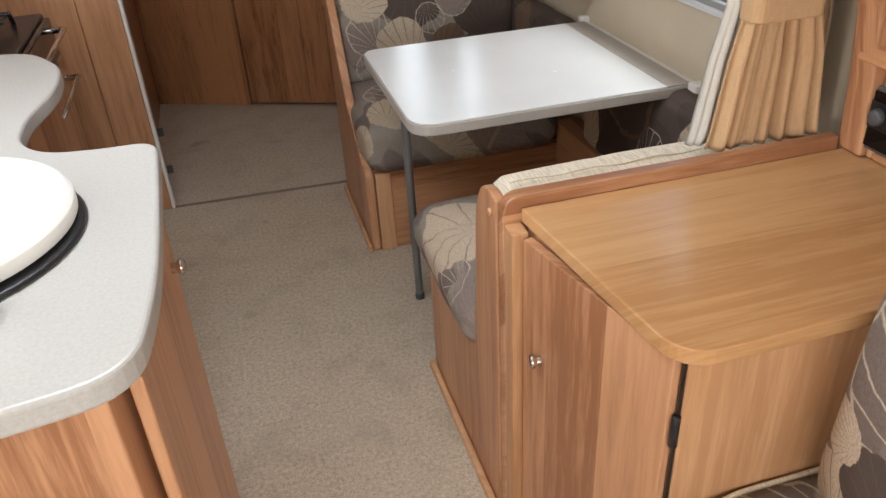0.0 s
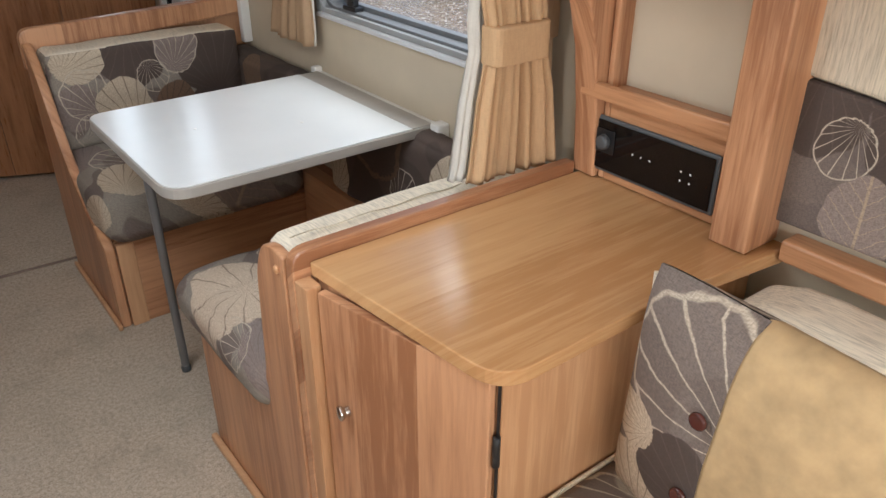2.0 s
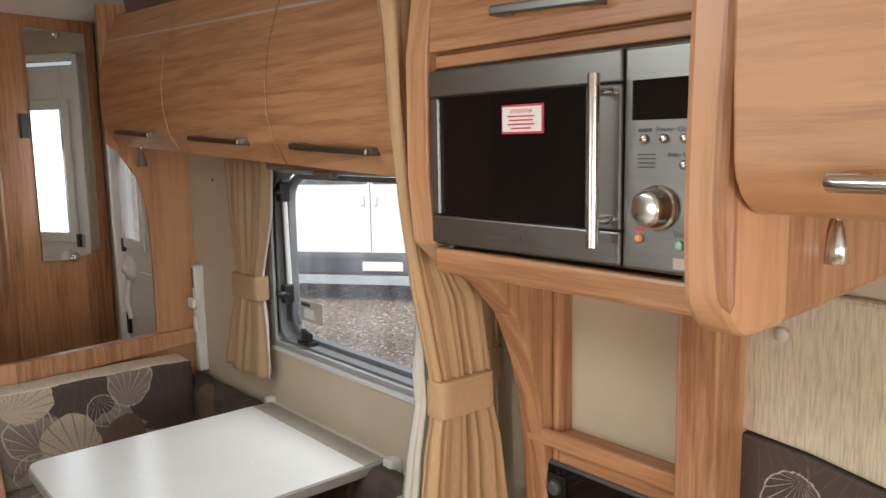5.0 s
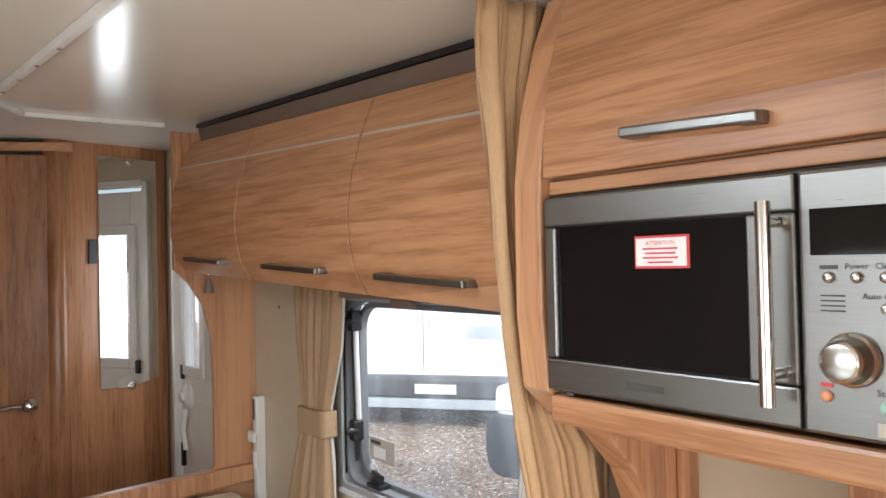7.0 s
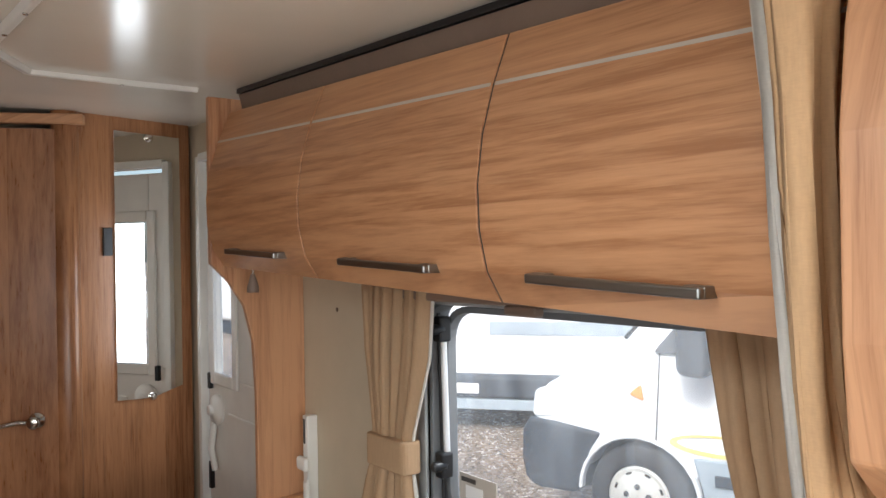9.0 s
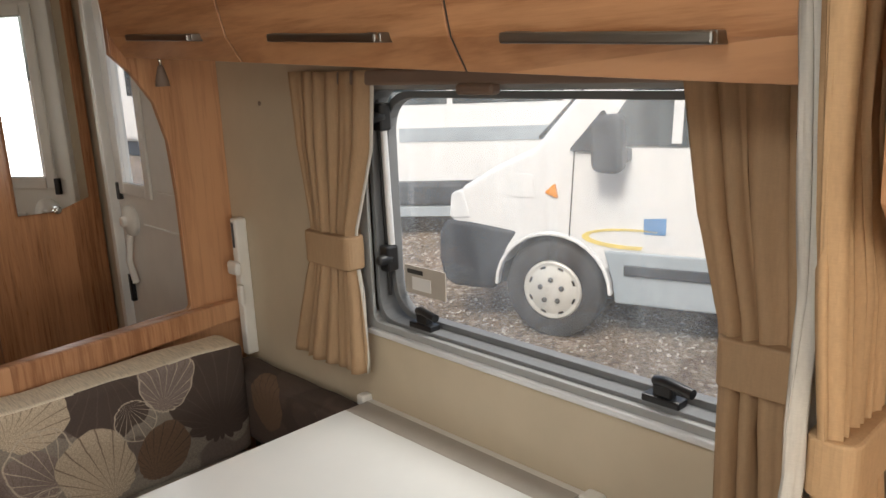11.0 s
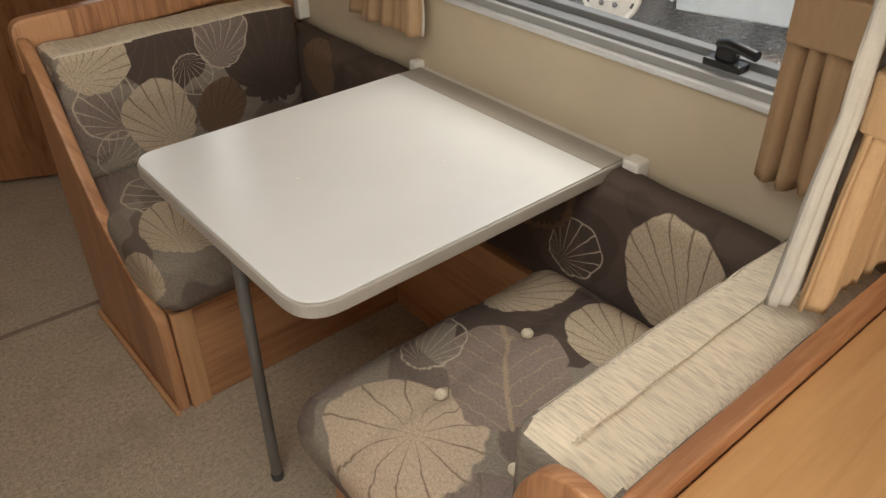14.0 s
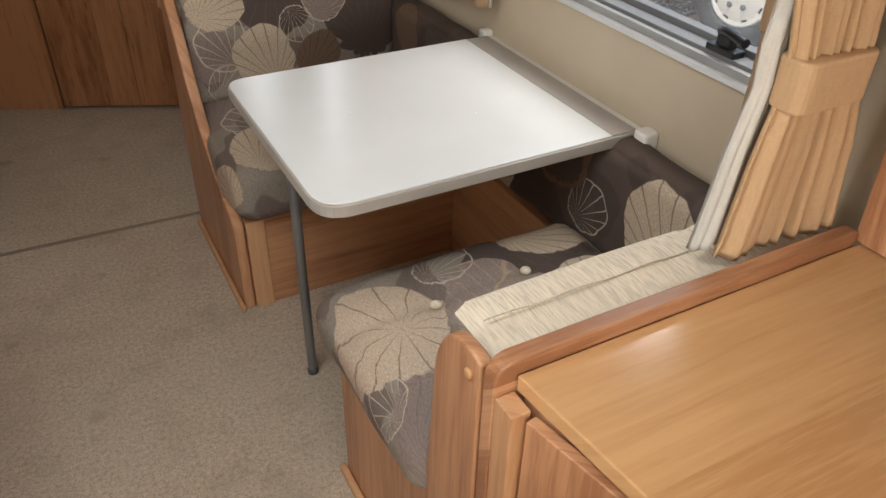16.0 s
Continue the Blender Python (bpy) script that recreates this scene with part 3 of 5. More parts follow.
def left_and_ends():
    w = base("wall_west", "cream caravan side wall behind the kitchen", "wall", "structure")
    for a, b, lo, hi in ((-1.2, -0.9, -0.04, 2.2), (-0.9, 0.0, -0.04, 0.88), (-0.9, 0.0, 1.4, 2.2), (0.0, 1.0, -0.04, 2.2), (1.0, 1.9, -0.04, 1.08), (1.0, 1.9, 1.52, 2.2), (1.9, 4.6, -0.04, 2.2)):
        box("panel", (-0.64, -0.6), (a, b), (lo, hi), CREAM, w, 0)
    f = base("wall_south", "cream caravan front wall with a wide window", "wall", "structure")
    for a, b, lo, hi in ((-0.64, -0.2, -0.04, 2.2), (-0.2, 1.3, -0.04, 0.95), (-0.2, 1.3, 1.55, 2.2), (1.3, 1.69, -0.04, 2.2)):
        box("panel", (a, b), (-1.24, -1.2), (lo, hi), CREAM, f, 0)
    n = base("wall_north", "cream end wall beyond the washroom", "wall", "structure")
    box("panel", (-0.64, 1.69), (4.6, 4.64), (-0.04, 2.2), CREAM, n, 0)
    c = prism("ceiling", [(-1.24, 1.955 - 0.152), (4.64, 1.955 + 0.124), (4.64, 1.99 + 0.124), (-1.24, 1.99 - 0.152)], "X", -0.64, 1.69, CEILING, None, 0)
    tagged(c, "glossy cream ceiling board", "ceiling", "", "structure")


right_wall()
left_and_ends()


def ceiling_trim():
    t = base("ceiling_trim", "white plastic joint strips on the ceiling", "ceiling strip", "structure")
    pts = [(1.365, 3.25), (0.943, 3.27), (0.828, 3.03), (0.857, 1.89), (0.90, 0.2)]
    for a, b in zip(pts, pts[1:]):
        d = (Vector(b) - Vector(a))
        s = Vector((-d.y, d.x)).normalized() * 0.013
        za, zb = 1.954 + roof(a[1]), 1.954 + roof(b[1])
        bm = bmesh.new()
        lo = [bm.verts.new((*(Vector(p) + k * s), z)) for p, z, k in ((a, za, 1), (b, zb, 1), (b, zb, -1), (a, za, -1))]
        hi = [bm.verts.new((*(Vector(p) + k * 0.5 * s), z - 0.012)) for p, z, k in ((a, za, 1), (b, zb, 1), (b, zb, -1), (a, za, -1))]
        bm.faces.new(hi)
        for i in range(4):
            bm.faces.new((lo[i], lo[(i + 1) % 4], hi[(i + 1) % 4], hi[i]))
        finish("strip", bm, WHITE, t, 0.002)
        for k in range(1, int(d.length / 0.2)):
            p = Vector(a) + d * (k * 0.2 / d.length)
            lathe("screw", [(0.005, 0), (0.005, 0.003)], (p.x, p.y, 1.939 + roof(p.y)), (0, 0, 0), CHROME, t, 10)


ceiling_trim()


def ceiling_lamp():
    l = base("ceiling_lamp", "small grey round lamp under the cream ceiling", "lamp")
    z = 1.955 + roof(3.02)
    lathe("base", [(0.055, 0.0), (0.055, -0.012), (0.045, -0.018)], (0.685, 3.02, z), (0, 0, 0), CHROME, l, 32)
    lathe("shade", [(0.042, -0.018), (0.04, -0.03), (0.025, -0.042), (0.006, -0.046)], (0.685, 3.02, z), (0, 0, 0), GREY, l, 32)


ceiling_lamp()


def washroom_front():
    """Two slanting wood faces that meet at a rounded post: the washroom door, and the mirror panel."""
    p = base("wall_washroom", "wood-panelled washroom front with a rounded corner post", "wall", "structure")
    c = (1.17, 3.985)
    d = Vector((-0.87, 0.40)).normalized()
    e = Vector((0.96, 0.28)).normalized()

    def slab(name, start, way, a, b, z0, z1, mat, parent, front=0.0, thick=0.03, bevel=0.002):
        out = Vector((-way.y, way.x))
        if out.y > 0:
            out = -out
        s = Vector(start)
        q = [s + way * a + out * front, s + way * b + out * front, s + way * b + out * (front - thick), s + way * a + out * (front - thick)]
        return prism(name, [tuple(v) for v in q], "Z", z0, z1, mat, parent, bevel)

    lathe("post", [(0.045, 0), (0.045, 2.06)], (c[0] + 0.005, c[1] + 0.035, 0), (0, 0, 0), WOOD_DEEP, p, 32)
    slab("panel", c, e, 0.03, 0.49, 0.0, 2.06, WOOD_DEEP, p, 0, 0.025)
    slab("panel", c, d, 0.62, 1.36, 0.0, 2.06, WOOD_DEEP, p, 0, 0.025)
    slab("header", c, d, -0.06, 0.9, 2.0, 2.035, WOOD_X, p, 0.02, 0.04, 0.006)
    door = base("door_1", "closed wood washroom door with a steel lever handle", "door", "structure")
    slab("leaf", c, d, 0.035, 0.61, 0.015, 1.985, WOOD_DEEP, door, 0.004, 0.028)
    slab("seam_strip", c, d, 0.30, 0.302, 0.015, 1.985, BLACK, door, 0.0052, 0.004, 0)
    k = Vector(c) + d * 0.10
    ang = math.degrees(math.atan2(-d.x, d.y))
    out = Vector((d.y, -d.x))
    if out.y > 0:
        out = -out
    kp = k + out * 0.005
    tz = math.degrees(math.atan2(out.y, out.x))
    lathe("knob", [(0.026, 0), (0.026, 0.007), (0.012, 0.01), (0.011, 0.04), (0.02, 0.045), (0.021, 0.055), (0.012, 0.06)], (kp.x, kp.y, 1.0), (0, 90, tz), CHROME, door)
    l0, l1 = kp + out * 0.045, kp + out * 0.045 + d * 0.10
    tube("lever", [(l0.x, l0.y, 1.0), ((l0.x + l1.x) / 2, (l0.y + l1.y) / 2, 1.003), (l1.x, l1.y, 0.993)], 0.008, CHROME, door)
    m = base("wall_mirror", "tall narrow frameless mirror on the wood panel", "mirror")
    out = Vector((e.y, -e.x))
    s = Vector(c)
    a0, a1 = 0.17, 0.44
    bm = bmesh.new()
    vs = []
    for f in (0.003, 0.008):
        for a, z in ((a0, 1.03), (a0 + 0.14, 1.02), (a1, 1.05), (a1, 2.0), (a0, 2.0)):
            q = s + e * a + out * f
            vs.append(bm.verts.new((q.x, q.y, z)))
    bm.faces.new(vs[:5])
    bm.faces.new(vs[5:][::-1])
    for i in range(5):
        bm.faces.new((vs[i], vs[(i + 1) % 5], vs[5 + (i + 1) % 5], vs[5 + i]))
    finish("glass", bm, MIRROR, m, 0.001)
    tz = math.degrees(math.atan2(out.y, out.x))
    for z in (1.025, 1.985):
        q = s + e * (a0 + 0.14) + out * 0.006
        lathe("clip", [(0.014, 0), (0.014, 0.01), (0.009, 0.016)], (q.x, q.y, z), (0, 90, tz), CHROME, m)
    sw = base("wall_switch", "small black switch on the wood panel", "switch")
    slab("plate", c, e, 0.125, 0.16, 1.55, 1.65, BLACK, sw, 0.012, 0.012, 0.003)


washroom_front()


def entrance_door():
    d = base("door_2", "white entrance door with a bright upper window", "door", "structure")
    y0, y1 = 3.36, 3.98
    box("leaf", (1.652, 1.68), (y0, y1), (0.03, 1.1), WHITE, d, 0.004)
    box("leaf", (1.652, 1.68), (y0, y0 + 0.36), (1.1, 1.88), WHITE, d, 0.004)
    box("leaf", (1.652, 1.68), (y1 - 0.08, y1), (1.1, 1.88), WHITE, d, 0.004)
    box("leaf", (1.652, 1.68), (y0 + 0.36, y1 - 0.08), (1.7, 1.88), WHITE, d, 0.004)
    for a, b, c, e in ((y0 + 0.325, y0 + 0.365, 1.07, 1.73), (y1 - 0.085, y1 - 0.045, 1.07, 1.73)):
        box("window_frame", (1.64, 1.652), (a, b), (c, e), WHITE, d, 0.005)
    for c, e in ((1.07, 1.115), (1.685, 1.73)):
        box("window_frame", (1.64, 1.652), (y0 + 0.365, y1 - 0.085), (c, e), WHITE, d, 0.005)
    g = box("pane", (1.668, 1.672), (y0 + 0.35, y1 - 0.07), (1.1, 1.7), PANE, d, 0)
    g.visible_shadow = False
    for z0, z1 in ((0.12, 0.5), (0.58, 0.98)):
        box("raised_panel", (1.645, 1.653), (y0 + 0.08, y1 - 0.2), (z0, z1), WHITE, d, 0.006)
    lathe("lock_dial", [(0.055, 0), (0.055, 0.012), (0.045, 0.022), (0.02, 0.028), (0.018, 0.04)], (1.652, y1 - 0.1, 0.98), (0, -90, 0), WHITE, d)
    tube("latch", [(1.635, y1 - 0.1, 0.93), (1.625, y1 - 0.09, 0.84), (1.635, y1 - 0.1, 0.76)], 0.012, WHITE, d)
    box("strike", (1.635, 1.652), (y1 - 0.05, y1 - 0.03), (0.68, 0.78), BLACK, d, 0.003)
    box("strike", (1.635, 1.652), (y1 - 0.05, y1 - 0.03), (1.05, 1.11), BLACK, d, 0.003)
    f = base("door_frame", "cream frame of the entrance door", "door frame", "structure")
    box("jamb", (1.625, 1.66), (3.99, 4.02), (0, 1.92), WHITE, f, 0.004)
    box("jamb", (1.625, 1.66), (3.31, 3.34), (0, 1.92), WHITE, f, 0.004)
    box("head", (1.625, 1.66), (3.34, 3.99), (1.9, 1.93), WHITE, f, 0.004)


entrance_door()


def partition():
    """Board behind the far seat that rises along the wall and sweeps out under the cupboard."""
    o = base("partition", "wood partition with a curved opening behind the seat", "partition", "structure")
    pts = [(0.93, 0.0), (WALL, 0.0), (WALL, 1.98), (1.37, 1.98), (1.37, 1.52), (1.42, 1.47), (1.465, 1.40), (1.49, 1.30), (1.498, 1.15), (1.498, 0.85), (1.49, 0.842), (0.97, 0.82), (0.93, 0.78)]
    prism("board", rounded(pts, [0, 0, 0, 0, 0, 0, 0, 0, 0, 0, 0, 0.03, 0.03], 4), "Y", 3.185, 3.205, WOOD_Z, o, 0.003)
    prism("rail", rounded([(0.90, 0.70), (0.90, 0.826), (1.49, 0.842), (1.64, 0.845), (1.64, 0.79), (0.93, 0.745)], [0, 0.035, 0.01, 0, 0, 0]), "Y", 3.15, 3.184, WOOD_Z, o, 0.006)


partition()


# ---- windows ----
def ring(name, y0, y1, z0, z1, w, x0, x1, r, mat, parent):
    """A frame with rounded corners in the wall plane."""
    n = 7
    out = rounded([(y0, z0), (y1, z0), (y1, z1), (y0, z1)], r, n)
    ins = rounded([(y0 + w, z0 + w), (y1 - w, z0 + w), (y1 - w, z1 - w), (y0 + w, z1 - w)], max(0.004, r - w * 0.4), n)
    bm = bmesh.new()
    lay = [[bm.verts.new((x, *p)) for p in pts] for x in (x0, x1) for pts in (out, ins)]
    k = len(out)
    for i in range(k):
        j = (i + 1) % k
        for a, b in ((0, 1), (1, 3), (3, 2), (2, 0)):
            bm.faces.new((lay[a][i], lay[a][j], lay[b][j], lay[b][i]))
    return finish(name, bm, mat, parent, 0.002)


def dinette_window():
    w = base("window_1", "top-hung acrylic window in a dark rubber frame", "window", "structure")
    y0, y1, z0, z1 = 1.60, 2.60, 0.872, 1.452
    ring("frame", y0, y1, z0, z1, 0.03, 1.642, 1.69, 0.035, FRAME, w)
    ring("gasket", y0 + 0.03, y1 - 0.03, z0 + 0.026, z1 - 0.02, 0.012, 1.655, 1.705, 0.06, SASH, w)
    ring("sash", y0 + 0.045, y1 - 0.045, z0 + 0.037, z1 - 0.036, 0.014, 1.69, 1.715, 0.09, SASH, w)
    g = box("pane", (1.712, 1.716), (y0 + 0.05, y1 - 0.05), (z0 + 0.04, z1 - 0.04), PANE, w, 0)
    g.visible_shadow = False
    prism("sill", [(1.634, 0.872), (1.634, 0.884), (1.66, 0.892), (1.70, 0.892), (1.70, 0.872)], "Y", y0 + 0.01, y1 - 0.01, ALU, w, 0.003)
    box("blind_cassette", (1.60, 1.648), (1.55, 2.60), (1.432, 1.462), BROWNBAND, w, 0.006)
    box("blind_tab", (1.595, 1.62), (2.15, 2.24), (1.414, 1.434), BROWNBAND, w, 0.006)
    for y in (2.43, 1.85):
        box("catch", (1.655, 1.685), (y - 0.035, y + 0.035), (0.908, 0.922), BLACK, w, 0.003)
        box("catch", (1.66, 1.68), (y - 0.018, y + 0.018), (0.92, 0.946), BLACK, w, 0.004)
        tube("catch", [(1.668, y + 0.015, 0.946), (1.652, y - 0.012, 0.956), (1.642, y - 0.065, 0.952)], 0.009, BLACK, w)
    for z in (1.363, 1.05):
        box("catch", (1.655, 1.69), (2.525, 2.555), (z - 0.03, z + 0.03), BLACK, w, 0.006)
        lathe("catch", [(0.012, 0), (0.012, 0.03), (0.008, 0.036)], (1.67, 2.535, z), (0, -90, 0), BLACK, w, 14)
    tube("stay", [(1.675, 2.538, 1.34), (1.68, 2.538, 1.08)], 0.008, ALU, w)
    tube("stay", [(1.672, 2.552, 1.40), (1.68, 2.552, 0.96)], 0.005, BLACK, w)
    s = base("window_sticker", "small grey and white maker's label on the pane", "sticker")
    box("backing", (1.7085, 1.711), (2.40, 2.53), (0.965, 1.03), GREYSTRIP, s, 0)
    box("field", (1.7065, 1.708), (2.445, 2.505), (0.975, 1.005), PAPER, s, 0)
    box("print", (1.7065, 1.708), (2.47, 2.52), (1.012, 1.022), INK, s, 0)


dinette_window()


def closing_windows():
    for name, x, y, z in (("window_2", (1.66, 1.664), (-0.9, 0.0), (0.88, 1.4)), ("window_3", (-0.622, -0.618), (1.0, 1.9), (1.08, 1.52)), ("window_4", (-0.2, 1.3), (-1.222, -1.218), (0.95, 1.55)), ("window_5", (-0.622, -0.618), (-0.9, 0.0), (0.88, 1.4))):
        g = tagged(box(name, x, y, z, PANE, None, 0), "plain clear caravan window pane", "window", "", "structure")
        g.visible_shadow = False


closing_windows()


# ---- dinette: far seat ----
def far_seat():
    o = base("dinette_bench", "wood bench with a curved end panel under cushions", "bench", "", "dinette benches")
    side = [(2.64, 0.0), (2.64, 0.285), (2.70, 0.315), (2.80, 0.37), (2.90, 0.46), (2.98, 0.58), (3.04, 0.70), (3.10, 0.77), (3.149, 0.79), (3.149, 0.0)]
    prism("end_panel", rounded(side, [0, 0.02, 0.03, 0.05, 0.06, 0.08, 0.08, 0.05, 0, 0], 4), "X", 0.902, 0.932, WOOD_Z, o, 0.008)
    box("front_panel", (0.934, 1.60), (2.641, 2.66), (0, 0.285), WOOD_X, o, 0.003)
    box("upright_edge", (0.934, 0.985), (2.634, 2.640), (0, 0.285), EDGING, o, 0.003)
    box("seat_board", (0.934, 1.62), (2.66, 3.14), (0.27, 0.29), WOOD_X, o, 0.002)
    box("foot_strip", (0.888, 0.901), (2.63, 3.14), (0, 0.02), EDGING, o, 0.004)
    c = cushion("seat_cushion", (0.915, 1.56), (2.60, 3.12), (0.292, 0.455), LEAF_FAR, None, 0.05, 0.014, ((1.24, 2.82),), None, (), 3)
    tagged(c, "leaf-patterned taupe seat cushion on the bench", "cushion", "seat cushions")
    b = cushion("back_cushion", (0.935, 1.552), (3.02, 3.147), (0.462, 0.768), LEAF_BACK, None, 0.016, 0.006, (), RIB_X, (), 5)
    tagged(b, "leaf-patterned back cushion with a cream top edge", "cushion", "back cushions")


far_seat()


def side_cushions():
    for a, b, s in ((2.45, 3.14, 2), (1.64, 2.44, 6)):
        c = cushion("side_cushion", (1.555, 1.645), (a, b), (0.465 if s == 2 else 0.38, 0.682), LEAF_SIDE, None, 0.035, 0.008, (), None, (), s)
        tagged(c, "brown leaf-patterned side cushion along the wall, darkened for shade", "cushion", "side cushions")


side_cushions()
locker = box("wall_locker", (1.562, 1.645), (1.99, 2.638), (0.0, 0.37), WOOD_Y, None, 0.003)
tagged(locker, "low wood locker along the wall under the table", "locker")


# ---- dinette: near seat ----
def near_seat():
    o = base("dinette_bench", "wood bench whose end panel dips beside the cushion", "bench", "", "dinette benches")
    side = [(1.478, 0.0), (1.99, 0.0), (1.99, 0.345), (1.93, 0.36), (1.78, 0.352), (1.70, 0.36), (1.635, 0.395), (1.612, 0.45), (1.60, 0.60), (1.592, 0.70), (1.555, 0.762), (1.51, 0.772), (1.478, 0.765)]
    prism("end_panel", rounded(side, [0, 0, 0.03, 0.02, 0.05, 0.04, 0.03, 0.03, 0.05, 0.05, 0.04, 0.02, 0], 4), "X", 0.942, 0.962, WOOD_Z, o, 0.004)
    box("front_panel", (0.963, 1.6), (1.965, 1.985), (0, 0.34), WOOD_X, o, 0.003)
    box("seat_board", (0.963, 1.62), (1.478, 1.964), (0.32, 0.34), WOOD_X, o, 0.002)
    box("foot_strip", (0.925, 0.941), (1.45, 2.0), (0, 0.022), EDGING, o, 0.005)
    box("corner_cap", (0.935, 0.985), (1.95, 2.002), (0.335, 0.372), EDGING, o, 0.012)
    lathe("screw_cap", [(0.008, 0), (0.008, 0.004), (0.004, 0.006)], (0.942, 1.50, 0.735), (0, -90, 0), EDGING, o, 14)
    tufts = ((1.126, 1.93), (1.345, 1.945), (1.11, 1.74), (1.38, 1.76))
    c = cushion("seat_cushion", (0.925, 1.55), (1.60, 2.09), (0.342, 0.462), LEAF_NEAR, None, 0.05, 0.016, tufts, None, (), 8)
    tagged(c, "buttoned leaf-patterned taupe seat cushion", "cushion", "seat cushions")
    for x, y in tufts:
        b = lathe("fabric_button", [(0.011, 0), (0.012, 0.004), (0.009, 0.009), (0.004, 0.011)], (x, y, 0.455), (0, 0, 0), RIB_X, c, 16)
    b = cushion("back_cushion", (0.985, 1.60), (1.482, 1.642), (0.462, 0.732), LEAF_BACK, None, 0.026, 0.012, (), RIB_X, (1.2, 1.42), 11)
    tagged(b, "cream slub-topped back cushion with stitched seams", "cushion", "back cushions")
    tube("seam", [(1.0 + 0.02 * k, 1.565, 0.748 + 0.002 * math.sin(k)) for k in range(29)], 0.0016, RIB_X, b)


near_seat()


def table():
    o = base("dinette_table", "white laminate dinette table hung from the wall on one leg", "table")
    pts = rounded([(0.925, 1.985), (1.628, 1.985), (1.628, 2.60), (0.925, 2.60)], [0.07, 0.01, 0.01, 0.05], 8)
    prism("edge_band", pts, "Z", 0.672, 0.698, TABLE_EDGE, o, 0.003)
    ins = rounded([(0.928, 1.988), (1.563, 1.988), (1.563, 2.597), (0.928, 2.597)], [0.068, 0.002, 0.002, 0.048], 8)
    prism("top", ins, "Z", 0.6985, 0.702, TABLE, o, 0.001)
    box("wall_strip", (1.564, 1.627), (1.99, 2.596), (0.6985, 0.7015), TABLE_EDGE, o, 0.001)
    tube("leg", [(0.975, 2.30, 0.672), (0.978, 2.31, 0.3), (0.982, 2.32, 0.01)], 0.0115, LEGMETAL, o)
    lathe("foot", [(0.013, 0), (0.014, 0.012), (0.012, 0.02)], (0.982, 2.32, 0.0), (0, 0, 0), GREY, o)
    box("leg_hinge", (0.955, 1.02), (2.27, 2.33), (0.655, 0.672), LEGMETAL, o, 0.004)
    for k in range(2):
        lathe("screw_cap", [(0.004, 0), (0.004, 0.0008)], ((1.12, 1.36)[k], (2.32, 2.20)[k], 0.702), (0, 0, 0), WHITE, o, 12)
    b = base("table_bracket", "white plastic table rail fixed to the wall", "bracket")
    box("block", (1.612, 1.65), (1.945, 1.983), (0.668, 0.71), WHITE, b, 0.006)
    box("rail", (1.632, 1.65), (1.983, 2.61), (0.66, 0.697), WHITE, b, 0.003)
    box("block", (1.62, 1.65), (2.602, 2.63), (0.68, 0.712), WHITE, b, 0.006)


table()


def wall_latch():
    o = base("wall_latch", "white plastic slotted fastening rail on the wall", "latch")
    box("rail", (1.615, 1.65), (3.11, 3.14), (0.69, 1.08), WHITE, o, 0.005)
    box("slot", (1.612, 1.6145), (3.121, 3.129), (1.0, 1.07), GREY, o, 0)
    box("catch", (1.595, 1.6145), (3.09, 3.148), (0.925, 0.965), WHITE, o, 0.012)
    box("guide", (1.60, 1.6145), (3.09, 3.115), (0.84, 0.90), WHITE, o, 0.006)
    s = lathe("wall_screw", [(0.006, 0), (0.006, 0.003)], (1.65, 2.985, 1.388), (0, -90, 0), BROWNBAND, None, 12)
    tagged(s, "small dark screw head in the wall board", "screw")


wall_latch()


